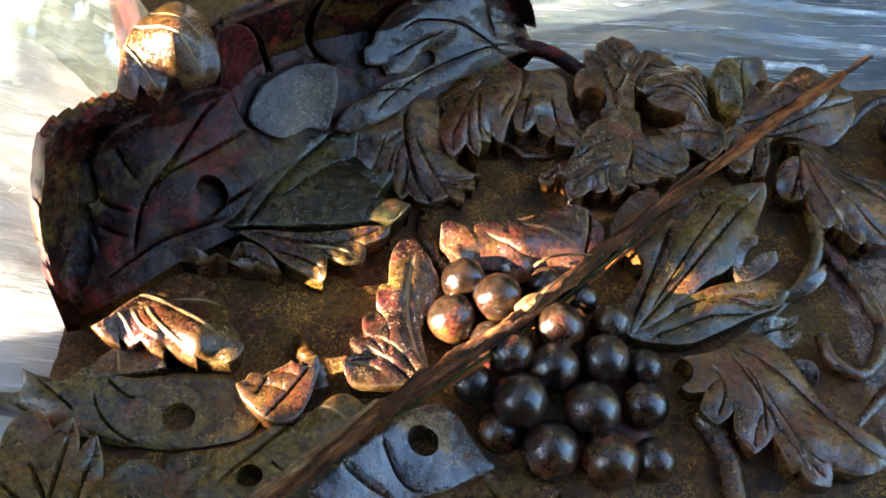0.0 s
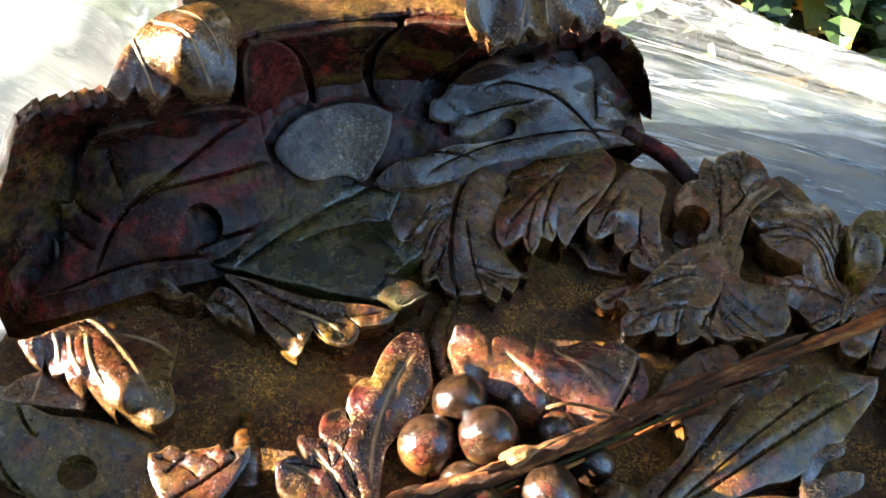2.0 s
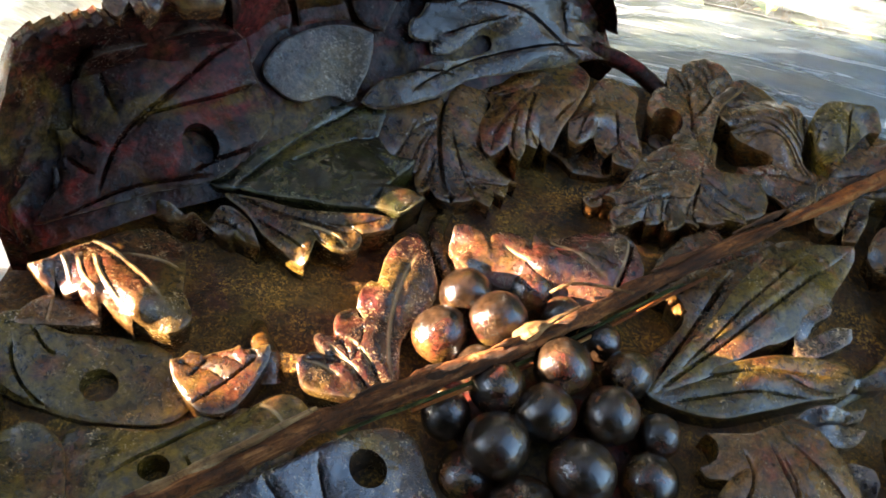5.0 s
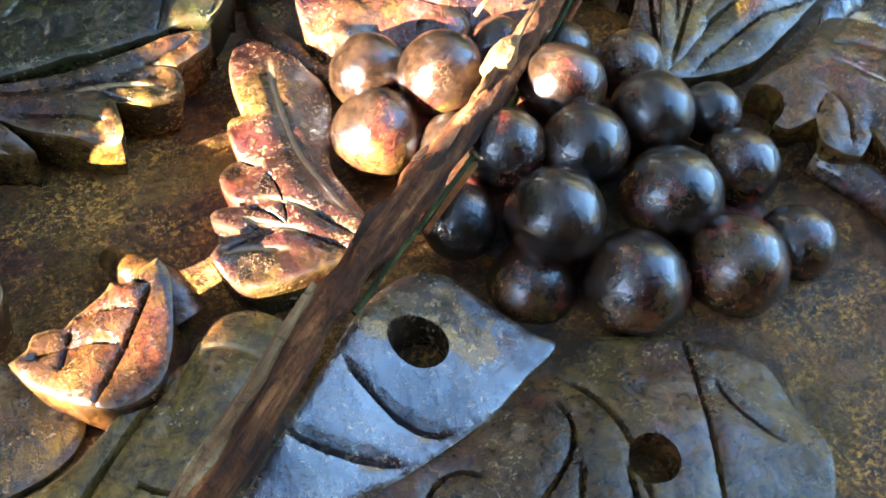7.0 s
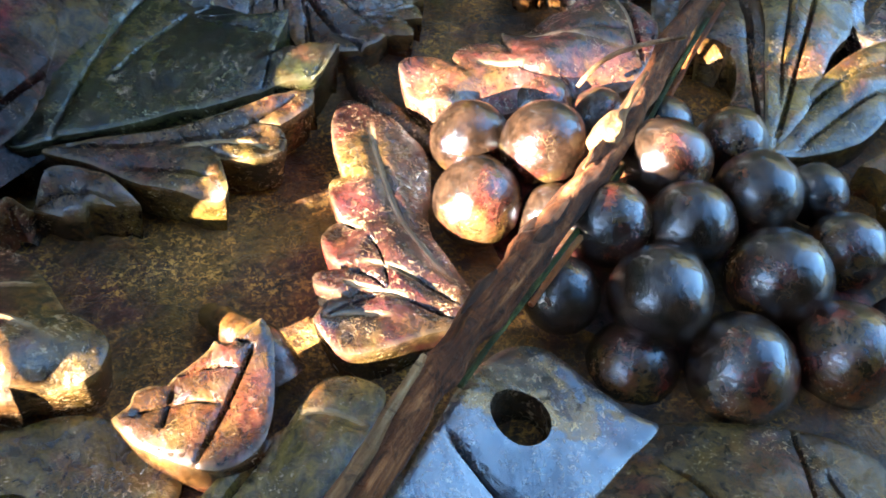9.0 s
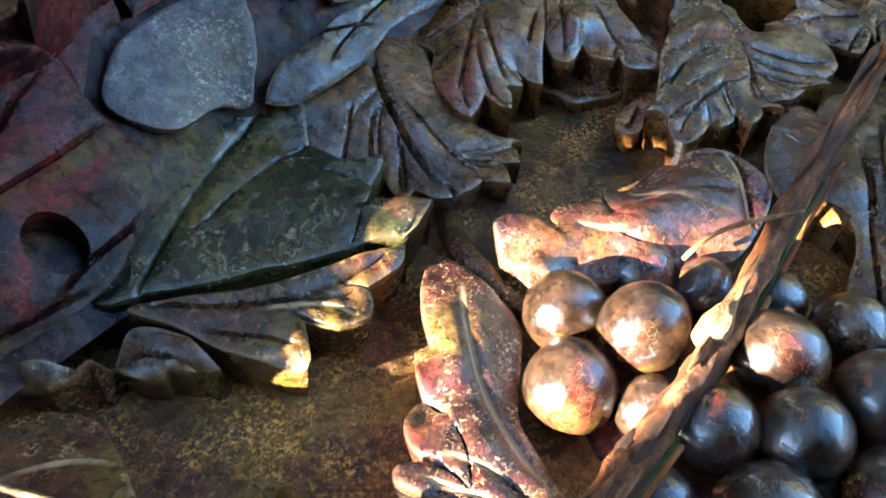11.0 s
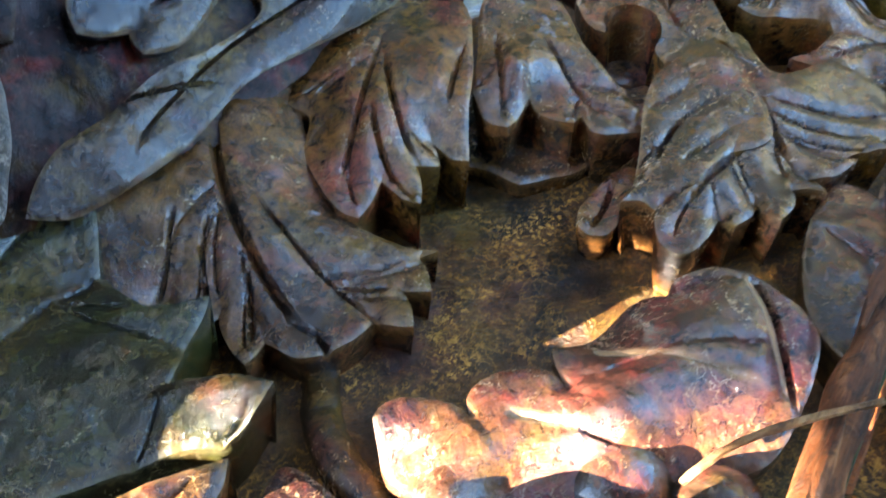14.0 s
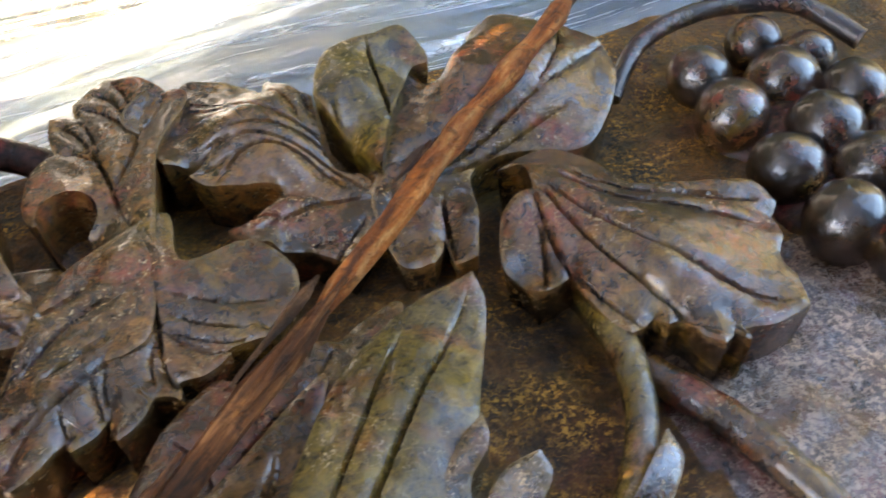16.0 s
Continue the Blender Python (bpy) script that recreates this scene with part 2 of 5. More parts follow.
def film_material():
    """Clear stretch film, several layers: part see-through, part glossy, milky where it folds."""
    mat, nodes, links, bsdf = material("stretch_film")
    streak = noise_node(nodes, links, 75, 6, 0.6, 0.5, (0.12, 2.0, 1))
    thread = noise_node(nodes, links, 230, 4, 0.6, 0.8, (0.05, 1.4, 1))
    wrinkle = noise_node(nodes, links, 14, 5, 0.55, 1.2)
    glossy = nodes.new("ShaderNodeBsdfGlossy")
    glossy.inputs["Roughness"].default_value = 0.06
    glossy.inputs["Color"].default_value = (0.95, 0.97, 1, 1)
    milky = nodes.new("ShaderNodeBsdfDiffuse")
    milky.inputs["Color"].default_value = (0.8, 0.82, 0.82, 1)
    clear = nodes.new("ShaderNodeBsdfTransparent")
    clear.inputs["Color"].default_value = (0.93, 0.95, 0.95, 1)
    bump = nodes.new("ShaderNodeBump")
    bump.inputs["Strength"].default_value = 0.6
    bump.inputs["Distance"].default_value = 0.006
    links.new(streak.outputs[0], bump.inputs["Height"])
    links.new(bump.outputs[0], glossy.inputs["Normal"])
    links.new(bump.outputs[0], milky.inputs["Normal"])
    glow = nodes.new("ShaderNodeBsdfTranslucent")
    glow.inputs["Color"].default_value = (0.85, 0.88, 0.85, 1)
    both = nodes.new("ShaderNodeMixShader")
    both.inputs[0].default_value = 0.5
    links.new(milky.outputs[0], both.inputs[1])
    links.new(glow.outputs[0], both.inputs[2])
    m1 = nodes.new("ShaderNodeMixShader")
    m2 = nodes.new("ShaderNodeMixShader")
    # whiter towards one end: the sun's glare there is put into the film
    coord = nodes.new("ShaderNodeTexCoord")
    split = nodes.new("ShaderNodeSeparateXYZ")
    links.new(coord.outputs["Object"], split.inputs[0])
    layers = nodes.new("ShaderNodeMapRange")
    for key, value in (("From Min", -0.12), ("From Max", 0.02), ("To Min", 0.6), ("To Max", 0.0)):
        layers.inputs[key].default_value = value
    links.new(split.outputs["X"], layers.inputs["Value"])
    milk_glare = nodes.new("ShaderNodeMath")
    milk_glare.use_clamp = True
    broad = ramp(nodes, links, streak.outputs[0], [(0.44, (0.01,) * 3), (0.70, (0.36,) * 3)]).outputs[0]
    lines = ramp(nodes, links, thread.outputs[0], [(0.56, (0, 0, 0)), (0.64, (0.85,) * 3)]).outputs[0]
    links.new(mix(nodes, links, 1.0, broad, lines, "LIGHTEN"), milk_glare.inputs[0])
    links.new(layers.outputs[0], milk_glare.inputs[1])
    links.new(milk_glare.outputs[0], m1.inputs[0])
    links.new(clear.outputs[0], m1.inputs[1])
    links.new(both.outputs[0], m1.inputs[2])
    m2.inputs[0].default_value = 0.22
    links.new(m1.outputs[0], m2.inputs[1])
    links.new(glossy.outputs[0], m2.inputs[2])
    links.new(m2.outputs[0], nodes["Material Output"].inputs["Surface"])
    return mat


FILM = film_material()


def clear_film():
    mat, nodes, links, bsdf = material("clear_film")
    glossy = nodes.new("ShaderNodeBsdfGlossy")
    glossy.inputs["Roughness"].default_value = 0.05
    clear = nodes.new("ShaderNodeBsdfTransparent")
    clear.inputs["Color"].default_value = (0.92, 0.95, 0.90, 1)
    haze = nodes.new("ShaderNodeBsdfTranslucent")
    haze.inputs["Color"].default_value = (0.75, 0.8, 0.7, 1)
    crease = noise_node(nodes, links, 60, 6, 0.65, 1.0)
    m1 = nodes.new("ShaderNodeMixShader")
    m2 = nodes.new("ShaderNodeMixShader")
    links.new(ramp(nodes, links, crease.outputs[0], [(0.45, (0.05,) * 3), (0.65, (0.5,) * 3)]).outputs[0], m1.inputs[0])
    links.new(clear.outputs[0], m1.inputs[1])
    links.new(haze.outputs[0], m1.inputs[2])
    m2.inputs[0].default_value = 0.22
    links.new(m1.outputs[0], m2.inputs[1])
    links.new(glossy.outputs[0], m2.inputs[2])
    links.new(m2.outputs[0], nodes["Material Output"].inputs["Surface"])
    return mat


CLEAR = clear_film()


def simple(name, a, b, scale, rough=0.8, c=None):
    mat, nodes, links, bsdf = material(name)
    n = noise_node(nodes, links, scale, 6, 0.65, 0.4)
    links.new(ramp(nodes, links, n.outputs[0], [(0.35, a), (0.65, b)] + ([(0.8, c)] if c else [])).outputs[0], bsdf.inputs["Base Color"])
    bsdf.inputs["Roughness"].default_value = rough
    return mat


# blue, grey-green and orange blotches that show through the film
CARTON = simple("blotchy_wrapping", (0.03, 0.05, 0.09), (0.12, 0.14, 0.10), 30, 0.8, (0.50, 0.24, 0.04))
SOIL = simple("garden_soil", (0.03, 0.025, 0.015), (0.09, 0.07, 0.035), 12)


# ---- mesh helpers ----
def finish(bm, name, mat, parent=None, label="", sharp=42):
    bmesh.ops.recalc_face_normals(bm, faces=bm.faces)
    for f in bm.faces:
        f.smooth = True
    lim = radians(sharp)
    for e in bm.edges:
        if len(e.link_faces) == 2 and e.calc_face_angle(0) > lim:
            e.smooth = False
    me = bpy.data.meshes.new(name)
    bm.to_mesh(me)
    bm.free()
    me.materials.append(mat)
    ob = new(name, me)
    ob.parent = parent
    if label:
        ob["label"] = label
    return ob


def grid_faces(bm, rows, close=False):
    for a, b in zip(rows, rows[1:]):
        n = len(a)
        for i in range(n if close else n - 1):
            j = (i + 1) % n
            try:
                bm.faces.new((a[i], a[j], b[j], b[i]))
            except ValueError:
                pass


def smooth_step(x):
    x = min(1, max(0, x))
    return x * x * (3 - 2 * x)


# eyes drilled through the leaves: x, y, radius in millimetres
EYES = [(83, 297, 5.5), (-63, 146, 5), (14, 139, 5), (40, 108, 4), (88, 213, 5), (165, 321, 3.5), (100, 169, 5), (-38, 125, 4)]


def smooth_array(x):
    x = np.clip(x, 0, 1)
    return x * x * (3 - 2 * x)


def rim_line(rim, step=0.8):
    """The closed edge of a leaf through its rim points; a fourth number marks a point as a sharp corner."""
    pts = [np.array(p[:3], float) for p in rim]
    n = len(pts)
    sharp = [len(p) > 3 for p in rim]
    out = []
    for i in range(n):
        p1, p2 = pts[i], pts[(i + 1) % n]
        p0 = p1 - 0.6 * (p2 - p1) if sharp[i] else pts[i - 1]
        p3 = p2 + 0.6 * (p2 - p1) if sharp[(i + 1) % n] else pts[(i + 2) % n]
        m = max(2, int(np.linalg.norm((p2 - p1)[:2]) / step))
        t = (np.arange(m) / m)[:, None]
        line = 0.5 * (2 * p1 + (p2 - p0) * t + (2 * p0 - 5 * p1 + 4 * p2 - p3) * t * t + (3 * p1 - p0 - 3 * p2 + p3) * t ** 3)
        if sharp[i] and sharp[(i + 1) % n]:
            # the back of a tooth bows out a little
            d = p2 - p1
            line += np.array([d[1], -d[0], 0]) * (0.07 * np.sin(np.pi * t))
        out.append(line)
    return np.concatenate(out)


def thin_plate(at, value, pts, stiff=0.6):
    """A smooth sheet through the given heights."""
    def kernel(r):
        return np.where(r > 1e-6, r * r * np.log(np.maximum(r, 1e-6)), 0.0)
    n = len(at)
    a = np.zeros((n + 3, n + 3))
    a[:n, :n] = kernel(np.hypot(at[:, None, 0] - at[None, :, 0], at[:, None, 1] - at[None, :, 1])) + stiff * np.eye(n) * 5
    a[:n, n], a[:n, n + 1:], a[n, :n], a[n + 1:, :n] = 1, at, 1, at.T
    w = np.linalg.solve(a, np.concatenate([value, np.zeros(3)]))
    d = kernel(np.hypot(pts[:, None, 0] - at[None, :, 0], pts[:, None, 1] - at[None, :, 1]))
    return d @ w[:n] + w[n] + pts @ w[n + 1:]


def to_line(pts, line):
    """How far points lie from a line, and how far along it."""
    best, along_it = np.full(len(pts), 99.0), np.zeros(len(pts))
    for k in range(len(line) - 1):
        p0, p1 = line[k], line[k + 1]
        s = np.clip(((pts - p0) @ (p1 - p0)) / max(1e-6, (p1 - p0) @ (p1 - p0)), 0, 1)
        q = np.hypot(*(pts - p0 - s[:, None] * (p1 - p0)).T)
        along_it = np.where(q < best, (k + s) / (len(line) - 1), along_it)
        best = np.minimum(best, q)
    return best, along_it


def within(loop, pts):
    """Which points lie inside a closed edge."""
    a, b = loop, np.roll(loop, -1, 0)
    cross = (a[None, :, 1] > pts[:, 1:2]) != (b[None, :, 1] > pts[:, 1:2])
    run = np.where(np.abs(b[:, 1] - a[:, 1]) < 1e-9, 1e-9, b[:, 1] - a[:, 1])
    hit = a[None, :, 0] + (pts[:, 1:2] - a[None, :, 1]) * ((b[:, 0] - a[:, 0]) / run)[None] > pts[:, 0:1]
    return np.sum(cross & hit, 1) % 2 == 1


def cut(a, m, c, wide=1.3, deep=1.3):
    """A vein cut into a leaf, from a through m to c."""
    us = np.linspace(0, 1, 15)
    a, m, c = (np.array(p, float) for p in (a, m, c))
    k = 2 * m - 0.5 * (a + c)
    return np.outer((1 - us) ** 2, a) + np.outer(2 * us * (1 - us), k) + np.outer(us ** 2, c), wide, deep


def vein(a, m, c, wide=1.0, high=0.8):
    """A raised vein on a leaf, paled along the top for worn varnish and for a lit edge."""
    return cut(a, m, c, wide * 1.2, -1.4 * high)


def leaf_mesh(rim, ribs, deep, seed, swell=(), eyes=(), curved=None, grid=0.85, floor=4.0, puff=0.75):
    """One carved leaf: a sheet inside its edge, swelling between the cut veins, with a soft lip and steep sides."""
    edge = rim_line(rim)
    if np.sum(edge[:, 0] * np.roll(edge[:, 1], -1) - edge[:, 1] * np.roll(edge[:, 0], -1)) < 0:
        edge = rim_line(rim[::-1])
    loop, n = edge[:, :2], len(edge)
    inner = []
    ribs = [(line, 0.42 * wide, 0.8 * depth) if depth > 0 else (line, 0.55 * wide, 0.8 * depth) for line, wide, depth in ribs]
    # hairline side veins run out from the nearest main vein to each tooth
    mains = [line for line, wide, depth in ribs if depth > 0 and np.hypot(*(line[-1] - line[0])) > 14]
    for p in rim:
        if len(p) > 3 and mains and not curved:
            tip = np.array(p[:2], float)
            gap, k, line = min(((np.hypot(*(q - tip)), i, l) for l in mains for i, q in enumerate(l)), key=lambda e: e[0])
            root = line[max(0, k - 4)]
            if 5 < gap < 30:
                ribs.append(cut(root, 0.5 * (root + tip) + 0.06 * (tip - root)[::-1] * (1, -1), root + 0.86 * (tip - root), 0.32, 0.4))
    for line, wide, depth in ribs:
        long = np.hypot(*np.diff(line, axis=0).T).sum()
        s = np.linspace(0, 1, max(3, int(long / 0.9)))
        mid = np.stack([np.interp(s, np.linspace(0, 1, len(line)), line[:, k]) for k in (0, 1)], 1)
        d = np.gradient(mid, axis=0)
        d /= np.maximum(1e-6, np.hypot(*d.T))[:, None]
        side = np.stack([-d[:, 1], d[:, 0]], 1)
        inner += [mid + side * (wide * k) for k in (-1.05, -0.5, 0.0, 0.5, 1.05)]
    turn = np.linspace(0, 2 * math.pi, 40, endpoint=False)
    for ex, ey, er in eyes:
        inner += [np.stack([ex + er * k * np.cos(turn), ey + er * k * np.sin(turn)], 1) for k in (0.8, 0.87, 0.94, 1.0)]
    lo, hi = loop.min(0), loop.max(0)
    gx, gy = np.meshgrid(np.arange(lo[0], hi[0], grid), np.arange(lo[1], hi[1], grid * 0.87))
    gx = gx + (np.arange(gx.shape[0]) % 2)[:, None] * (grid / 2)
    cells = np.stack([gx.ravel(), gy.ravel()], 1)
    keep = np.ones(len(cells), bool)
    for line, wide, depth in ribs:
        keep &= to_line(cells, line)[0] > wide * 1.25
    for ex, ey, er in eyes:
        far = np.hypot(cells[:, 0] - ex, cells[:, 1] - ey) / er
        keep &= (far < 0.7) | (far > 1.1)
    pts = np.concatenate([cells[keep]] + inner)
    # only what lies inside the edge, and not too close to it
    ring = np.concatenate([loop, loop[:1]])
    pts = pts[within(loop, pts)]
    pts = pts[to_line(pts, ring)[0] > 0.45]
    flat, _, tris, _, _, _ = delaunay_2d_cdt([Vector(p) for p in loop] + [Vector(p) for p in pts], [(i, (i + 1) % n) for i in range(n)], [], 0, 1e-4, False)
    pts = np.array([(v.x, v.y) for v in flat])
    tris = np.array([tuple(f) for f in tris if len(f) == 3])
    tris = tris[within(loop, pts[tris].mean(axis=1))]
    at = np.array([p[:2] for p in rim] + [p[:2] for p in swell], float)
    z = thin_plate(at, np.array([p[2] for p in rim] + [p[2] for p in swell], float), pts)
    top = max(p[2] for p in list(rim) + list(swell)) + 2.5
    z = np.clip(z, min(p[2] for p in rim) - 1.5, top)
    away = to_line(pts, ring)[0]
    near = np.full(len(pts), 9.0)
    groove, rubbed_lit = np.zeros(len(pts)), np.zeros(len(pts))
    for line, wide, depth in ribs:
        best, s = to_line(pts, line)
        ends = smooth_array(s * 5 + 0.2) * smooth_array((1 - s) * 5 + 0.2)
        near = np.minimum(near, best + 2.5 * (1 - ends))
        if depth > 0:
            groove = np.maximum(groove, depth * ends * np.clip(1 - best / wide, 0, 1))
        else:
            raised = ends * smooth_array(1 - best / (wide * 1.1))
            rubbed_lit = np.maximum(rubbed_lit, raised)
            groove += depth * raised
    z = z - groove + puff * np.clip(near / 2.6, 0, 1) ** 0.6 - 0.4 * np.clip(1 - away / 0.7, 0, 1) ** 2
    rubbed_lit = np.maximum(rubbed_lit, 0.22 * np.clip(1 - away / 0.4, 0, 1))
    # every tooth is modelled: a soft ridge runs in from its tip, a hollow from the notch beside it
    rims = [np.array(p[:2], float) for p in rim]
    turned = np.sum([a[0] * b[1] - a[1] * b[0] for a, b in zip(rims, rims[1:] + rims[:1])])
    for k, p in enumerate(rim):
        if len(p) > 3:
            here, a, b = rims[k], rims[k - 1], rims[(k + 1) % len(rims)]
            bend = ((here - a)[0] * (b - here)[1] - (here - a)[1] * (b - here)[0]) * turned
            way = (a - here) / max(1e-6, np.hypot(*(a - here))) + (b - here) / max(1e-6, np.hypot(*(b - here)))
            way = way / max(1e-6, np.hypot(*way)) * (1 if bend > 0 else -1)
            best, s = to_line(pts, np.array([here, here + 9.0 * way]))
            fall = (1 - s) ** 1.5
            z += fall * (0.5 * np.exp(-(best / 1.6) ** 2) if bend > 0 else -0.7 * np.exp(-(best / 1.2) ** 2))
    for ex, ey, er in eyes:
        far = np.hypot(pts[:, 0] - ex, pts[:, 1] - ey) / er
        z -= 12 * smooth_array((1.0 - far) * 6)
    z += [0.9 * noise.noise(Vector((x * 0.07, y * 0.07, seed * 3.1))) + 0.45 * abs(noise.noise(Vector((x * 0.13, y * 0.13, seed)))) + 0.15 * abs(noise.noise(Vector((x * 0.4, y * 0.4, seed)))) for x, y in pts]
    # steep sides down from the edge
    faces = [tuple(f) for f in tris.tolist()]
    count = collections.Counter()
    for f in faces:
        for i, j in zip(f, f[1:] + f[:1]):
            count[(i, j)] += 1
    border = [(i, j) for i, j in count if (j, i) not in count]
    verts = [(x, y, h) for (x, y), h in zip(pts, z)]
    low, foot = {}, {}
    lean = np.zeros((len(verts), 2))
    for i, j in border:
        d = pts[j] - pts[i]
        d /= max(1e-6, math.hypot(*d))
        lean[i] += (-d[1], d[0])
        lean[j] += (-d[1], d[0])
    lean /= np.maximum(1e-6, np.hypot(*lean.T))[:, None]
    for i, j in border:
        for v in (i, j):
            if v not in low:
                x, y, h = verts[v]
                low[v] = len(verts)
                verts.append((x, y, h - min(2.0, deep * 0.3)))
                foot[v] = len(verts)
                base = h - deep if curved else min(h - 1.0, max(floor, h - deep))
                verts.append((x + 1.5 * lean[v][0], y + 1.5 * lean[v][1], base))
        faces += [(j, i, low[i], low[j]), (low[j], low[i], foot[i], foot[j])]
    if curved:
        verts = [curved(*v) for v in verts]
    me = bpy.data.meshes.new("leaf")
    me.from_pydata([tuple(c * MM for c in v) for v in verts], [], faces)
    worn = me.attributes.new("rubbed_lit", "FLOAT", "POINT")
    worn.data.foreach_set("value", np.concatenate([rubbed_lit, np.zeros(len(verts) - len(rubbed_lit))]))
    me.shade_smooth()
    me.set_sharp_from_angle(angle=radians(35))
    return me


def tube(points, radii, sides=10, rough=0.0, seed=0.0):
    bm = bmesh.new()
    rows = []
    n = len(points)
    for i, p in enumerate(points):
        d = (points[min(n - 1, i + 1)] - points[max(0, i - 1)]).normalized()
        a = d.cross(Vector((0, 0, 1))).normalized()
        b = d.cross(a)
        row = []
        for k in range(sides):
            t = 2 * math.pi * k / sides
            r = radii[i] * (1 + rough * noise.noise(Vector((i * 0.35, math.cos(t), math.sin(t) + seed))))
            row.append(bm.verts.new((p + (a * math.cos(t) + b * math.sin(t)) * r) * MM))
        rows.append(row)
    grid_faces(bm, rows, True)
    bm.faces.new(rows[0])
    bm.faces.new(rows[-1])
    return bm


def spline(points, n):
    """A smooth curve through the points."""
    pts = [Vector(p) for p in points]
    out = []
    for i in range(len(pts) - 1):
        p0, p1, p2, p3 = pts[max(0, i - 1)], pts[i], pts[i + 1], pts[min(len(pts) - 1, i + 2)]
        for k in range(n):
            t = k / n
            out.append(0.5 * (2 * p1 + (p2 - p0) * t + (2 * p0 - 5 * p1 + 4 * p2 - p3) * t * t + (3 * p1 - p0 - 3 * p2 + p3) * t ** 3))
    out.append(pts[-1])
    return out


# ---- the carved panel ----
panel = new("carved_panel")
tagged(panel, "dark-varnished wooden panel carved with vine leaves and grapes", "carving")


def build_board():
    bm = bmesh.new()
    rows = []
    for j in range(148):
        row = []
        for i in range(226):
            x, y = -108 + i * 2.0, 40 + j * 2.0
            yy = min(y, 330 + 6 * noise.noise(Vector((x * 0.04, y * 0.04, 2))))
            z = 10.0 + 1.6 * noise.noise(Vector((x * 0.03, yy * 0.03, 0))) + 0.8 * noise.noise(Vector((x * 0.12, yy * 0.12, 5)))
            z += 0.7 * noise.noise(Vector((x * 0.3, yy * 0.45, 9))) * (0.3 if x > 160 else 1)
            row.append(bm.verts.new((x * MM, yy * MM, z * MM)))
        rows.append(row)
    grid_faces(bm, rows)
    ring = rows[0] + [r[-1] for r in rows[1:]] + rows[-1][-2::-1] + [r[0] for r in rows[-2:0:-1]]
    low = [bm.verts.new((v.co.x, v.co.y, -0.004)) for v in ring]
    grid_faces(bm, [ring, low], True)
    bmesh.ops.remove_doubles(bm, verts=bm.verts, dist=0.00001)
    ob = finish(bm, "board", GOLD, panel, "recessed ground with worn golden patches")
    ob.data.materials.append(PLANK)
    for poly in ob.data.polygons:
        c = poly.center / MM
        if c.x > 168 + 5 * noise.noise(c * 0.05) and c.y < 250:
            poly.material_index = 1
    return ob


board = build_board()

# the raised block: the foot of its hollow front, the bend in it, and the rim, end to end
FOOT = [(-100, 180, 18), (-87, 187, 22), (-71, 202, 22), (-56, 213, 22), (-44, 224, 21), (-38, 237, 23), (-31, 259, 28), (-24, 263, 28), (-16, 265, 27), (1, 276, 26), (16, 290, 26), (37, 310, 25), (58, 331, 21), (63, 337, 14)]
BACK = [(-107, 188, 30), (-104, 203, 36), (-102, 221, 50), (-87, 237, 52), (-75, 252, 50), (-62, 262, 50), (-55, 270, 53), (-43, 281, 53), (-26, 292, 53), (-10, 300, 50), (7, 314, 52), (29, 333, 52), (44, 335, 42), (55, 338, 28)]
RIM = [(-102, 174, 40), (-109, 194, 52), (-105, 208, 71), (-94, 218, 74), (-83, 225, 76), (-68, 234, 80), (-63, 256, 81), (-45, 272, 81), (-24, 287, 81), (-5, 292, 82), (13, 296, 78), (31, 321, 70), (49, 334, 56), (60, 332, 32)]
STEP, RISE, WALL = 17.5, 40.0, 32.0


def along(points, s):
    i = min(len(points) - 2, max(0, int(s)))
    p = [Vector(points[min(len(points) - 1, max(0, i + k))]) for k in (-1, 0, 1, 2)]
    t = s - i
    return 0.5 * (2 * p[1] + (p[2] - p[0]) * t + (2 * p[0] - 5 * p[1] + 4 * p[2] - p[3]) * t * t + (3 * p[1] - p[0] - 3 * p[2] + p[3]) * t ** 3)


FINE = [tuple(along(q, min(len(FOOT) - 1.001, i / 24)) for q in (FOOT, BACK, RIM)) for i in range(24 * len(FOOT) + 2)]


def hollow(u, v):
    """A point of the hollow front, u along it and v up it, in millimetres over the surface."""
    s = min(len(FOOT) - 1.001, max(0.0, u / STEP))
    k = s * 24
    i = int(k)
    f, g, r = (p.lerp(q, k - i) for p, q in zip(FINE[i], FINE[i + 1]))
    a, c = min(1.0, v / RISE), max(0.0, (v - RISE) / WALL)
    p = f.lerp(g, a) if c == 0 else g.lerp(r, c)
    # round off the bend
    near = math.exp(-((v - RISE) / 9.0) ** 2)
    return p + Vector((0.35, -0.45, 0.5)) * (1.8 * near)


def on_hollow(u, v, h):
    p = hollow(u, v)
    du = hollow(u + 1, v) - hollow(u - 1, v)
    dv = hollow(u, v + 1.5) - hollow(u, v - 1.5)
    n = du.cross(dv)
    n = n.normalized() if n.length > 1e-6 else Vector((0.4, -0.5, 0.75))
    return p + n * h


LAST = (len(FOOT) - 1) * STEP - 0.1


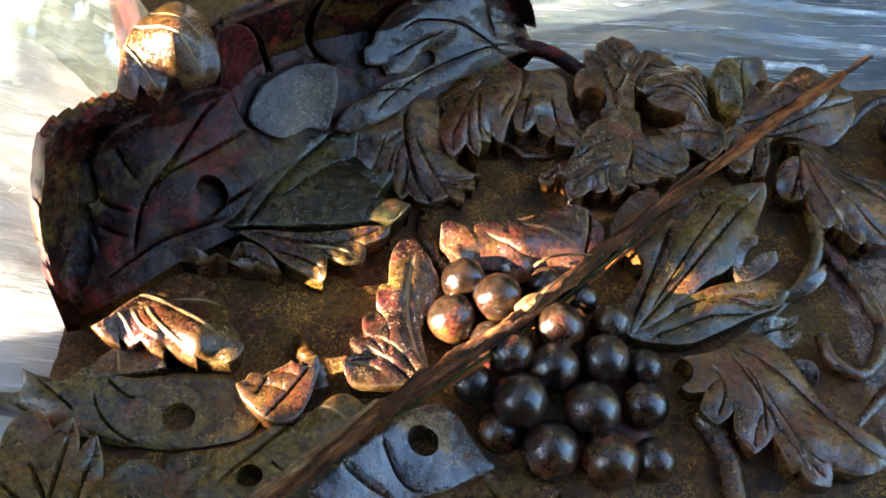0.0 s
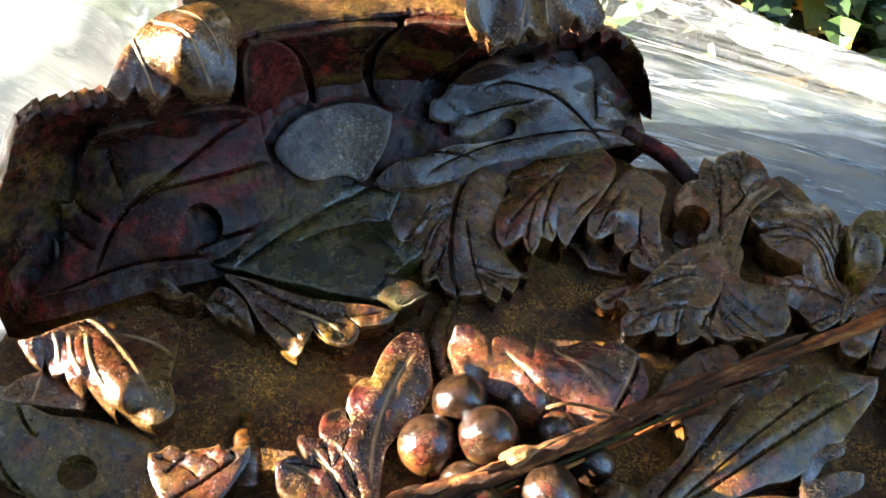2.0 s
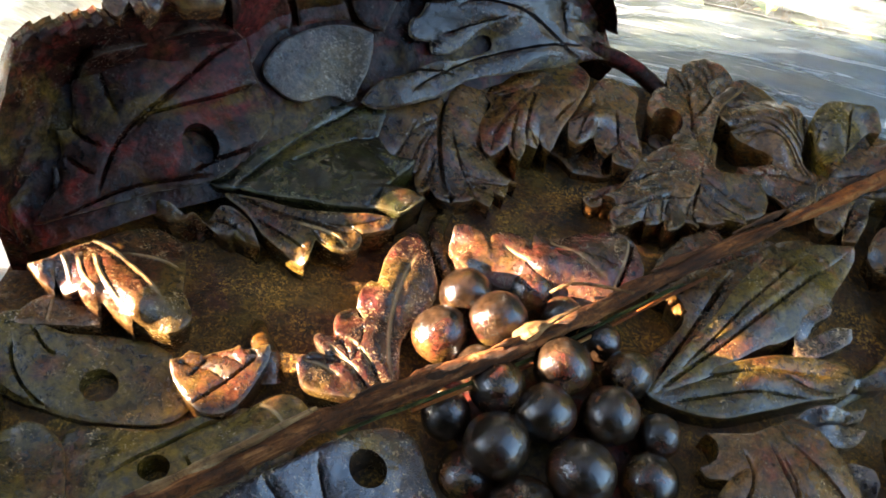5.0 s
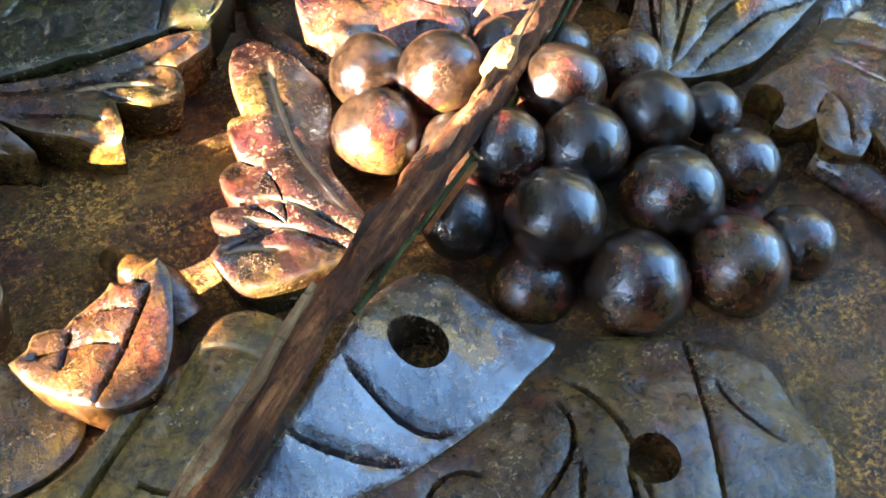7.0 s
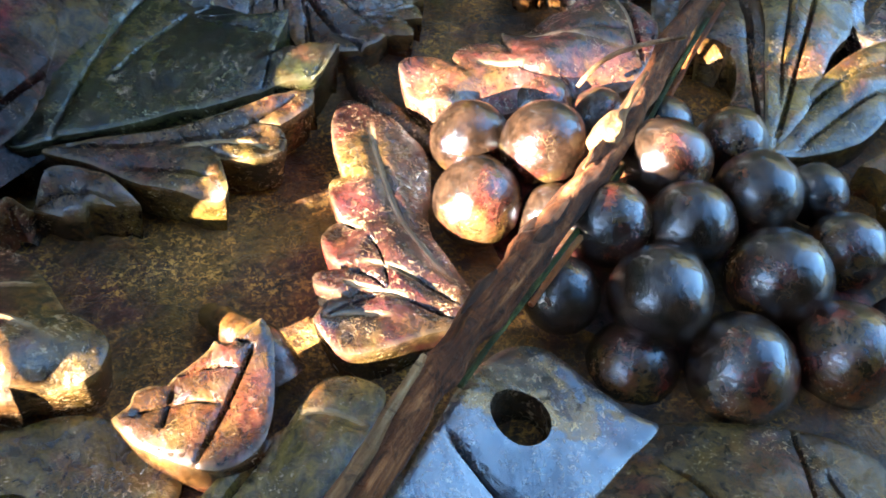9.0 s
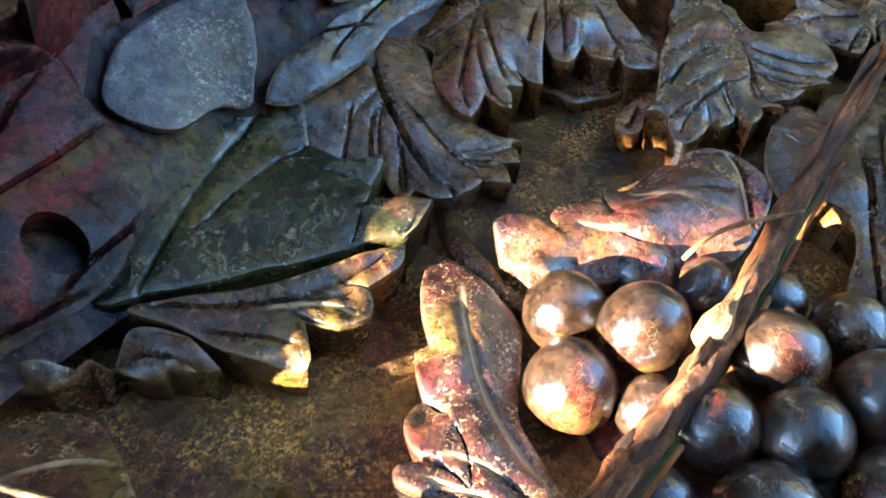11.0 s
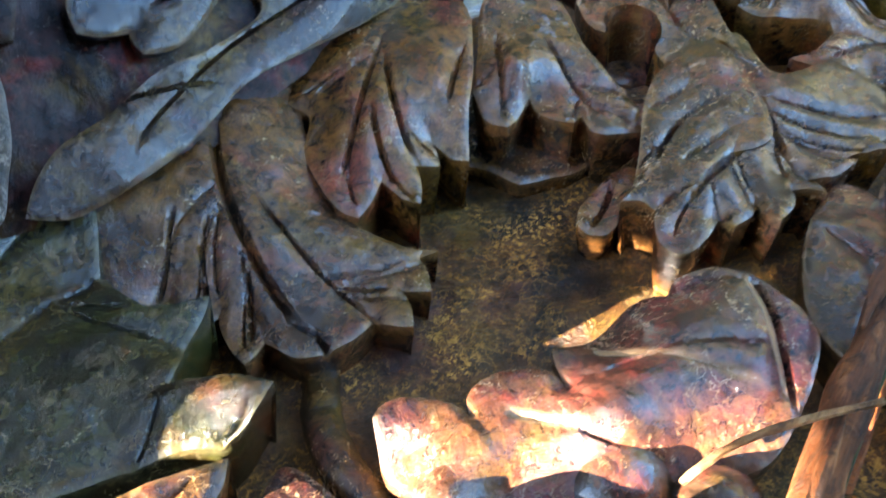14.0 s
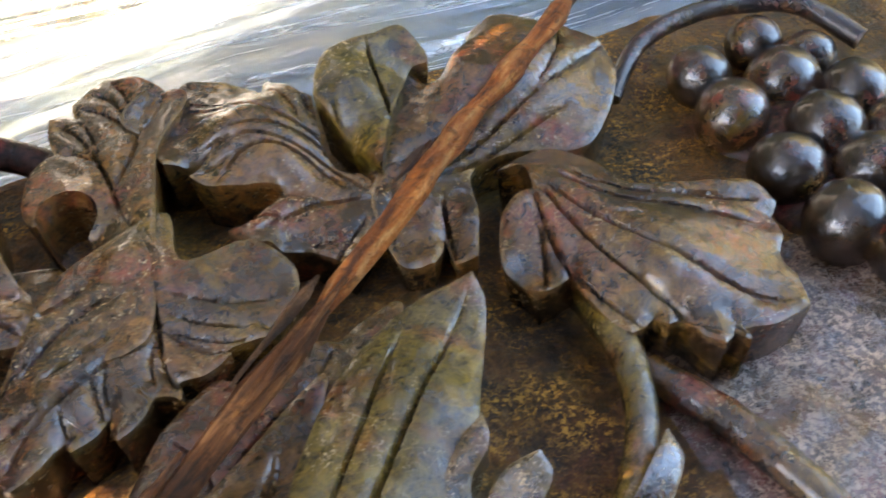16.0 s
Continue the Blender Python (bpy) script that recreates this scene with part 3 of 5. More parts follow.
def build_block():
    bm = bmesh.new()
    rows = []
    n, m = 460, 56
    for i in range(n + 1):
        u = LAST * i / n
        s = u / STEP
        tooth = (s * 2.3 + 0.6 * math.sin(s * 2.1)) % 1.0
        calm = smooth_step((s - 4.6) * 2) * smooth_step((9.5 - s) * 2)
        jag = (1 - tooth) * (1.2 + 6.0 * abs(noise.noise(Vector((s * 3, 0, 0))))) * (1 - 0.8 * calm)
        row = []
        for j in range(m + 1):
            v = (RISE + WALL) * j / m
            p = on_hollow(u, v, 0.0)
            rise = smooth_step((v - RISE) / WALL)
            p += Vector((0.2, -0.3, -0.8)) * (jag * rise)
            p += Vector((0.5, -0.5, 0.5)) * (1.6 * noise.noise(p * 0.07) + 0.7 * noise.noise(p * 0.22) + 0.3 * noise.noise(p * 0.6))
            row.append(p)
        r = along(RIM, min(s, len(RIM) - 1.001))
        back = Vector((-0.68, 0.73, 0))
        ledge = 4 + 66 * smooth_step((s - 5.1) * 1.2) * smooth_step((11.2 - s) * 1.1)
        for d, dz in ((0.8, 0.8), (2.0, 1.2), (min(3.2, ledge), 1.3), (0.3 * ledge + 2.5, 1.0), (ledge + 3, 0.5)):
            fade = (1.0, 0.8, 0.0 if ledge > 8 else 0.8, 0.0 if ledge > 8 else 0.8, 0.0 if ledge > 8 else 0.8)[len(row) - m - 1]
            row.append(r + back * d + Vector((0, 0, dz)) + Vector((0.2, -0.3, -0.8)) * (jag * fade))
        row.append(Vector((row[-1].x, row[-1].y, -3)))
        rows.append([bm.verts.new(p * MM) for p in row])
    grid_faces(bm, rows)
    bm.faces.new(rows[0])
    bm.faces.new(list(reversed(rows[-1])))
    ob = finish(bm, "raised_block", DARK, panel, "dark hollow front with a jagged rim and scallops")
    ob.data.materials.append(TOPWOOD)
    # faces that point up, above 50 mm, get the lighter brown
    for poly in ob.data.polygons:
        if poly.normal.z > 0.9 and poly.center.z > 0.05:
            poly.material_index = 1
    return ob


block = build_block()
leaf_count = [0]


def leaf(label, mat, rim, *ribs, swell=(), deep=11.0, curved=None, eyes=EYES):
    leaf_count[0] += 1
    me = leaf_mesh(rim, ribs, deep, leaf_count[0], swell, eyes, curved)
    me.materials.append(mat)
    ob = new("leaf", me)
    ob.parent = panel
    ob["label"] = label
    return ob


def leaf_in_hollow(label, mat, rim, *ribs, swell=(), deep=6.0):
    """A leaf that follows the hollow front of the raised block: its points are given as (u, v, height) over that surface."""
    return leaf(label, mat, rim, *ribs, swell=swell, deep=deep, curved=on_hollow, eyes=[(56, 14, 5)])


leaf("large brown vine leaf with toothed lobes", CHESTNUT,
     [(17, 304, 28), (19, 292, 24), (19, 280, 22), (22, 267, 19), (26, 260, 18), (35, 255, 17, 1), (32, 255, 17, 1), (32, 247, 17, 1), (28, 249, 17, 1), (28, 241, 17, 1), (23, 244, 17, 1), (17, 240, 17, 1), (11, 240, 17), (7, 244, 17, 1), (4, 240, 17, 1), (1, 250, 17, 1), (-3, 248, 17, 1), (-6, 255, 17), (-10, 251, 17, 1), (-16, 252, 17), (-18, 259, 20), (-20, 263, 22, 1), (-16, 266, 26, 1), (-4, 273, 27), (6, 284, 28)],
     cut((6, 292), (5, 267), (13, 244), 2.2, 2.0),
     cut((9, 268), (16, 254), (24, 243), 1.2, 1.0),
     cut((2, 264), (0, 258), (-0, 251), 1.2, 1.2),
     cut((6, 255), (6, 251), (5, 243)),
     cut((-3, 266), (-5, 260), (-8, 254), 1.6, 1.2),
     cut((10, 247), (14, 243), (16, 238)),
     swell=[(10, 257, 22), (-2, 262, 24)], deep=12)
leaf("large brown vine leaf with toothed lobes", WOOD,
     [(39, 317, 27), (28, 307, 27), (19, 297, 25), (17, 288, 24, 1), (20, 284, 24), (18, 277, 23), (19, 270, 22), (21, 264, 22), (24, 262, 20, 1), (29, 268, 22, 1), (34, 262, 20, 1), (35, 270, 22, 1), (39, 270, 20, 1), (39, 275, 22, 1), (44, 270, 20, 1), (46, 278, 25), (50, 290, 27), (52, 307, 28)],
     cut((36, 300), (28, 281), (23, 270), 1.5, 1.3),
     cut((35, 294), (34, 281), (35, 271), 1.5, 1.3),
     cut((30, 281), (30, 273), (31, 267)),
     cut((32, 294), (27, 291), (22, 288)),
     cut((24, 282), (21, 280), (19, 278)),
     cut((49, 293), (46, 287), (43, 280)),
     swell=[(31, 278, 27)], deep=13)
leaf("olive-brown vine leaf with a pointed lobe", WOOD,
     [(57, 306, 28), (51, 291, 26), (48, 283, 24, 1), (49, 278, 22), (52, 275, 22, 1), (55, 278, 22), (58, 282, 22, 1), (59, 277, 22), (63, 273, 22, 1), (65, 276, 22, 1), (66, 270, 22), (75, 270, 20, 1), (74, 272, 22, 1), (75, 274, 22, 1), (75, 279, 22, 1), (75, 280, 22, 1), (73, 284, 24), (71, 292, 25), (70, 305, 27)],
     cut((56, 296), (54, 287), (52, 277), 1.5, 1.2),
     cut((64, 293), (66, 283), (69, 273)),
     swell=[(57, 283, 28)], deep=13)
leaf("brown vine leaf with worn reddish lobes", WOOD,
     [(100, 290, 24), (85, 284, 24), (77, 276, 23), (69, 260, 22), (64, 254, 21, 1), (67, 254, 21), (69, 252, 21, 1), (67, 247, 21), (68, 244, 19, 1), (70, 242, 21), (74, 244, 21), (78, 248, 21, 1), (79, 245, 21, 1), (83, 247, 21), (85, 250, 21, 1), (85, 246, 21), (86, 244, 21, 1), (90, 247, 21), (92, 251, 21, 1), (94, 250, 21), (96, 248, 21, 1), (96, 253, 21, 1), (100, 252, 21), (105, 254, 21, 1), (104, 256, 21, 1), (108, 256, 21), (112, 255, 21, 1), (112, 258, 21, 1), (118, 262, 21, 1), (119, 269, 22), (113, 277, 23), (101, 276, 24)],
     cut((95, 283), (95, 269), (94, 257), 1.8, 1.5),
     cut((89, 265), (82, 262), (76, 259), 1.3, 1.0),
     cut((91, 263), (81, 256), (74, 251), 2.0, 1.4),
     cut((92, 280), (82, 275), (76, 273)),
     cut((91, 272), (81, 269), (72, 260)),
     swell=[(78, 252, 24), (98, 272, 24)], deep=13)
leaf("brown vine leaf with worn reddish lobes", WOOD,
     [(93, 261, 24), (97, 277, 24), (99, 292, 25), (102, 309, 25), (110, 323, 25), (106, 327, 26, 1), (101, 333, 27), (95, 338, 24, 1), (91, 335, 24, 1), (87, 331, 24, 1), (87, 327, 24, 1), (82, 328, 24, 1), (82, 317, 24, 1), (77, 312, 24), (75, 302, 24), (77, 296, 24), (83, 294, 24), (86, 291, 20), (85, 282, 22), (81, 273, 22), (84, 261, 22)],
     cut((92, 254), (97, 276), (92, 294), 1.6, 1.3),
     cut((92, 294), (91, 305), (88, 316)),
     cut((91, 300), (97, 310), (99, 322)),
     swell=[(91, 281, 25)], deep=14)
leaf("spreading vine leaf with a drilled hole", WOOD,
     [(142, 287, 20), (133, 295, 20), (134, 313, 24, 1), (131, 316, 26), (127, 325, 22), (125, 322, 22, 1), (118, 330, 22), (111, 333, 22), (106, 329, 22, 1), (103, 328, 26), (98, 323, 27), (96, 319, 26), (98, 316, 25), (102, 315, 22, 1), (101, 307, 24), (102, 303, 24, 1), (109, 304, 22), (106, 300, 22, 1), (112, 295, 22, 1), (121, 293, 21), (122, 290, 21, 1), (115, 285, 22), (110, 285, 19, 1), (113, 278, 22), (117, 277, 22, 1), (118, 277, 18, 1), (122, 276, 18, 1), (126, 272, 18), (131, 270, 18)],
     cut((140, 285), (130, 304), (108, 322), 1.4, 1.3),
     cut((138, 287), (129, 302), (115, 306), 1.0, 0.9),
     cut((137, 285), (126, 300), (107, 306), 1.0, 1.0),
     cut((135, 286), (123, 300), (111, 297), 1.0, 0.9),
     cut((138, 283), (126, 285), (115, 281), 1.4, 1.3),
     cut((135, 279), (128, 272), (124, 267), 1.2, 1.0),
     cut((132, 314), (134, 305), (138, 289), 1.2, 1.0),
     swell=[(114, 307, 27), (122, 294, 24)], deep=13)
leaf("upright olive lobe of the spreading leaf", OLIVE,
     [(134, 310, 26, 1), (136, 315, 28), (140, 319, 30), (149, 320, 31), (156, 320, 31), (159, 314, 29), (159, 311, 27), (155, 311, 26), (150, 303, 26), (145, 295, 26), (141, 287, 26), (138, 298, 22)],
     cut((137, 308), (137, 296), (137, 289)),
     cut((148, 319), (147, 303), (146, 291)),
     swell=[(140, 307, 30)], deep=16)
leaf("spreading vine leaf with a drilled hole", WOOD,
     [(144, 294, 21), (151, 308, 22), (156, 312, 24), (163, 311, 26), (177, 322, 26), (191, 314, 25, 1), (197, 307, 24, 1), (196, 297, 22), (188, 286, 20), (180, 281, 19), (167, 285, 19), (158, 284, 18), (155, 273, 18), (151, 263, 16, 1), (147, 264, 16), (147, 270, 17, 1), (143, 264, 17, 1), (137, 266, 18), (137, 282, 20)],
     cut((144, 290), (157, 294), (173, 300), 1.3, 1.2),
     cut((145, 289), (162, 289), (199, 307), 1.3, 1.2),
     cut((147, 285), (162, 286), (182, 291), 1.3, 1.2),
     cut((150, 279), (148, 270), (147, 263)),
     cut((141, 282), (136, 272), (132, 266)),
     swell=[(161, 312, 17)], deep=13)
leaf("fan-shaped leaf with deep veins", WOOD,
     [(161, 278, 22), (165, 276, 24), (164, 268, 25, 1), (159, 267, 24), (156, 265, 20), (153, 256, 20), (155, 253, 17), (156, 248, 20, 1), (163, 250, 20, 1), (163, 245, 20), (164, 238, 20), (166, 234, 20, 1), (171, 236, 20, 1), (172, 233, 20, 1), (175, 234, 20, 1), (176, 229, 20), (178, 226, 20, 1), (181, 228, 20, 1), (182, 225, 20, 1), (183, 228, 20, 1), (188, 227, 20), (195, 228, 20, 1), (197, 234, 20), (197, 239, 20), (200, 243, 20, 1), (202, 249, 20, 1), (204, 251, 20, 1), (202, 256, 22), (192, 261, 22), (182, 266, 21), (180, 275, 20), (173, 281, 21)],
     cut((166, 271), (174, 251), (190, 230), 1.4, 1.4),
     cut((164, 269), (163, 251), (169, 233), 1.4, 1.3),
     cut((165, 270), (169, 250), (178, 228), 1.4, 1.3),
     cut((170, 271), (178, 260), (198, 247), 1.4, 1.3),
     cut((162, 266), (161, 257), (157, 248), 1.2, 1.0),
     cut((173, 272), (179, 264), (198, 254), 1.2, 1.0),
     swell=[(171, 256, 25), (176, 241, 24)], deep=12)
leaf("olive-brown leaf with a long smooth blade", MOSS,
     [(85, 182, 19), (88, 189, 20), (93, 198, 21), (102, 213, 22), (110, 229, 23), (122, 244, 23), (134, 251, 23), (146, 253, 24, 1), (146, 247, 22), (140, 234, 21), (135, 224, 21), (125, 212, 20), (115, 205, 20), (99, 190, 19)],
     cut((86, 182), (108, 207), (144, 250), 1.5, 1.4),
     cut((92, 190), (113, 221), (131, 246), 1.2, 1.0),
     swell=[(112, 215, 24), (130, 232, 25)])
leaf("olive-brown leaf with a long smooth blade", MOSS,
     [(84, 182, 19), (95, 190, 19), (113, 201, 20), (128, 206, 20), (141, 207, 20), (144, 202, 20, 1), (142, 197, 19, 1), (130, 192, 18), (119, 186, 18), (106, 180, 17), (92, 180, 17)],
     cut((86, 182), (109, 195), (141, 202), 1.3, 1.3),
     cut((91, 181), (112, 189), (131, 193), 1.0, 1.0),
     swell=[(115, 194, 22)], deep=10)
leaf("bluish-brown lobe of a smooth leaf", CHESTNUT,
     [(84, 184, 18), (83, 194, 17), (91, 205, 19), (93, 212, 20), (88, 219, 20), (92, 226, 21), (105, 236, 21), (118, 245, 21), (112, 231, 21), (102, 211, 21), (93, 194, 20)],
     cut((86, 187), (96, 208), (107, 233), 1.3, 1.3),
     cut((98, 211), (102, 219), (108, 233), 1.0, 1.0),
     swell=[(99, 221, 22)], deep=10)
leaf("lobed brown leaf edge under the twig", CHESTNUT,
     [(83, 219, 19, 1), (83, 229, 19), (87, 238, 19), (92, 245, 19, 1), (101, 252, 19), (106, 248, 19, 1), (113, 254, 19), (122, 252, 19, 1), (134, 256, 19), (127, 242, 19), (109, 227, 19), (97, 218, 19)],
     cut((98, 230), (106, 239), (118, 246)))
leaf("dark leaf with long fine veins", UMBER,
     [(37, 135, 10), (30, 131, 11), (21, 125, 12), (11, 122, 12), (2, 120, 13), (-8, 116, 13), (-5, 104, 12), (8, 94, 11), (22, 86, 11), (39, 82, 11), (58, 88, 11), (68, 100, 12), (68, 110, 11), (68, 118, 11), (60, 126, 11), (49, 131, 11)],
     cut((34, 128), (38, 116), (36, 101), 1.3, 1.1),
     cut((31, 124), (30, 115), (20, 108), 1.1, 1.0),
     cut((58, 128), (53, 114), (46, 96), 1.1, 1.0),
     cut((58, 118), (58, 112), (62, 104), 1.0, 0.9),
     cut((30, 112), (28, 108), (26, 105), 1.3, 1.0),
     cut((16, 115), (11, 118), (5, 114), 1.0, 0.9),
     cut((36, 109), (35, 105), (34, 100), 1.2, 0.9),
     swell=[(29, 110, 15), (46, 104, 15), (44, 116, 15)], deep=6)
leaf("smooth bluish glossy leaf with an eye hole", SLEEK,
     [(37, 134, 11), (34, 137, 12), (29, 144, 13), (24, 152, 14), (17, 153, 16), (8, 147, 20), (-1, 138, 22), (-9, 130, 22), (-16, 124, 21), (-20, 119, 20), (-13, 116, 18), (-2, 118, 15), (9, 121, 13), (21, 125, 12), (30, 130, 11)],
     cut((1, 138), (7, 127), (14, 124), 1.2, 1.3),
     cut((-11, 129), (-4, 124), (5, 121), 1.2, 1.3),
     cut((29, 127), (14, 120), (-2, 118), 1.2, 1.0),
     swell=[(15, 134, 16)], deep=8)
leaf("dark reddish leaf with toothed edge", WOOD,
     [(100, 173, 16), (114, 176, 20), (128, 184, 20), (139, 173, 20), (145, 163, 18), (152, 153, 18), (164, 144, 17), (164, 137, 15, 1), (154, 132, 18), (144, 134, 18, 1), (143, 129, 15, 1), (136, 129, 18), (134, 134, 18, 1), (132, 133, 15, 1), (129, 138, 18), (127, 145, 18, 1), (120, 139, 16, 1), (115, 146, 18), (116, 154, 18, 1), (110, 149, 16, 1), (105, 154, 18), (108, 161, 18, 1), (102, 162, 15)],
     cut((118, 174), (126, 155), (138, 130), 1.4, 1.3),
     cut((121, 170), (125, 159), (125, 145), 1.2, 1.1),
     cut((111, 170), (114, 161), (110, 152), 1.2, 1.0),
     cut((122, 176), (140, 160), (157, 140), 1.3, 1.2),
     cut((124, 163), (133, 147), (134, 137), 1.0, 0.9),
     swell=[(126, 160, 22)], deep=12)
leaf("reddish leaf worn pale along its ridges", RED,
     [(19, 223, 23, 1), (19, 220, 21), (19, 217, 20), (21, 214, 20), (23, 210, 23, 1), (26, 209, 23), (31, 209, 19), (39, 207, 19), (56, 208, 19), (65, 207, 20), (73, 213, 21), (78, 219, 22), (79, 223, 24), (77, 228, 25), (75, 232, 25), (71, 235, 25), (67, 236, 24), (65, 236, 23), (63, 234, 23, 1), (58, 234, 22), (51, 230, 21), (44, 228, 23, 1), (44, 222, 23, 1), (42, 225, 23), (37, 226, 23), (33, 225, 23), (31, 223, 23), (31, 221, 23, 1), (29, 223, 23), (25, 225, 23), (21, 225, 23)],
     vein((49, 227), (56, 223), (69, 216), 1.6, 0.9),
     vein((35, 220), (39, 218), (44, 215), 1.6, 0.9),
     cut((43, 215), (47, 212), (53, 209), 1.2, 1.0),
     cut((74, 232), (74, 224), (71, 212), 1.5, 1.5),
     vein((73, 233), (73, 225), (70, 212), 0.9, 0.6),
     swell=[(60, 225, 26), (48, 216, 26), (31, 215, 24)], deep=12)
leaf("red-brown leaf beside the grapes", RED,
     [(7, 223, 17), (3, 216, 19), (1, 208, 19), (1, 199, 19, 1), (-2, 199, 17), (-3, 191, 19), (-1, 185, 18), (1, 184, 19, 1), (-3, 188, 17), (-7, 184, 19), (-7, 179, 19), (-5, 176, 19, 1), (-10, 175, 20), (-11, 173, 20), (-9, 171, 20), (-6, 169, 20, 1), (-10, 168, 21), (-13, 164, 22, 1), (-12, 161, 21), (-9, 157, 20), (-2, 157, 19), (5, 158, 18), (12, 158, 18), (17, 162, 17, 1), (14, 173, 17), (13, 182, 16), (17, 194, 15), (19, 202, 16), (16, 210, 18), (12, 218, 18)],
     vein((10, 213), (8, 188), (13, 168), 1.2, 0.8),
     vein((-2, 176), (3, 173), (7, 169), 1.1, 0.8),
     cut((3, 173), (8, 168), (12, 163), 0.8, 0.6),
     vein((-6, 172), (-1, 169), (4, 166), 1.1, 0.8),
     cut((1, 168), (8, 162), (15, 157), 0.8, 0.6),
     vein((-11, 164), (-7, 165), (-0, 163), 1.1, 0.7),
     swell=[(5, 196, 20), (4, 178, 20)])
leaf("golden leaf tip with a dark central fold", CHESTNUT,
     [(-21, 165, 23, 1), (-20, 162, 22), (-21, 156, 21), (-23, 149, 20), (-26, 144, 20), (-31, 142, 20), (-36, 144, 20), (-43, 150, 20), (-46, 155, 20, 1), (-43, 157, 20), (-42, 159, 20), (-37, 159, 21, 1), (-34, 160, 22), (-30, 162, 22), (-29, 163, 22, 1), (-27, 162, 23), (-24, 164, 23)],
     cut((-23, 161), (-28, 154), (-36, 143), 1.2, 1.4),
     vein((-46, 153), (-40, 146), (-31, 140), 1.3, 0.7),
     cut((-36, 158), (-38, 154), (-39, 151), 1.2, 1.0), deep=12)
leaf("broad olive leaf with a drilled eye", MOSS,
     [(-113, 158, 19, 1), (-106, 156, 19), (-98, 155, 18), (-98, 156, 18, 1), (-93, 160, 19), (-79, 157, 18), (-66, 161, 15), (-53, 162, 14), (-44, 158, 12), (-38, 149, 11), (-43, 141, 11), (-60, 136, 12), (-74, 136, 13), (-90, 138, 14), (-95, 138, 14), (-106, 143, 14), (-115, 147, 14), (-130, 150, 14), (-136, 155, 15), (-124, 152, 16), (-113, 152, 16)],
     cut((-110, 157), (-101, 150), (-94, 145), 1.2, 1.1),
     cut((-90, 152), (-84, 142), (-72, 136), 1.3, 1.2),
     cut((-91, 140), (-71, 135), (-47, 136), 1.5, 1.5),
     cut((-114, 148), (-108, 145), (-100, 140), 1.2, 1.2),
     cut((-87, 157), (-81, 152), (-77, 151), 1.2, 1.5),
     swell=[(-99, 147, 18)])
leaf("small golden leaf tip under a larger leaf", WORN,
     [(-92, 158, 19), (-90, 164, 19), (-85, 168, 19, 1), (-72, 167, 19, 1), (-69, 161, 19, 1), (-81, 158, 19), (-90, 156, 19)],
     vein((-85, 166), (-84, 162), (-83, 158)), deep=10)
leaf("olive leaf at the corner", MOSS,
     [(-112, 127, 20), (-112, 135, 20), (-108, 141, 22), (-103, 142, 21), (-98, 137, 20, 1), (-93, 141, 20, 1), (-89, 131, 20, 1), (-85, 136, 20, 1), (-81, 124, 17, 1), (-73, 128, 20), (-67, 128, 18), (-60, 122, 17), (-55, 104, 20), (-77, 96, 20), (-104, 96, 20), (-117, 113, 20)],
     cut((-103, 127), (-96, 117), (-90, 107), 1.8, 1.6),
     cut((-93, 135), (-93, 121), (-92, 110), 1.8, 1.6),
     cut((-85, 128), (-86, 120), (-85, 109), 1.8, 1.6),
     cut((-109, 120), (-102, 114), (-95, 110), 1.6, 1.4),
     swell=[(-102, 115, 23), (-89, 116, 22)], deep=12)
leaf("dark olive leaf with a small pit beside the twig", MOSS,
     [(-63, 131, 16), (-43, 136, 16), (-27, 146, 17), (-14, 150, 17), (-6, 147, 16), (-7, 129, 16), (-14, 109, 16), (-35, 101, 16), (-51, 106, 16), (-61, 118, 16)],
     cut((-24, 146), (-37, 134), (-48, 121), 1.6, 1.4),
     cut((-33, 132), (-29, 128), (-25, 127), 1.1, 0.9),
     swell=[(-40, 124, 18)], deep=9)
leaf("small dark olive leaf", MOSS,
     [(-22, 147, 17, 1), (-19, 150, 18), (-15, 154, 18), (-10, 155, 17), (-6, 152, 17), (-5, 149, 17), (-9, 143, 17), (-15, 137, 17), (-21, 132, 17), (-28, 132, 17), (-32, 135, 16, 1), (-26, 142, 17)],
     vein((-19, 149), (-14, 148), (-9, 144), 1.2, 0.9),
     cut((-32, 134), (-28, 130), (-24, 128), 1.2, 1.0),
     swell=[(-17, 142, 19)], deep=8)
leaf("worn golden-brown leaf with cut veins", WORN,
     [(-93, 170, 27, 1), (-88, 167, 25), (-84, 166, 23, 1), (-86, 171, 26, 1), (-81, 166, 22, 1), (-77, 167, 26, 1), (-74, 164, 26), (-70, 163, 22, 1), (-69, 165, 26, 1), (-62, 162, 22), (-59, 161, 22, 1), (-59, 162, 26, 1), (-54, 162, 22), (-49, 162, 22, 1), (-46, 164, 23), (-45, 169, 23), (-51, 177, 22, 1), (-54, 186, 20), (-59, 196, 18.5), (-68, 199, 19), (-74, 194, 22), (-82, 183, 26), (-89, 173, 28)],
     vein((-91, 172), (-81, 185), (-50, 167), 1.5, 0.9),
     vein((-78, 180), (-70, 170), (-60, 163), 1.3, 0.8),
     vein((-82, 178), (-77, 171), (-71, 167), 1.3, 0.8),
     vein((-86, 176), (-83, 173), (-80, 168), 1.3, 0.8),
     vein((-71, 183), (-62, 186), (-54, 184), 1.2, 0.6),
     swell=[(-71, 175, 27)], deep=10)
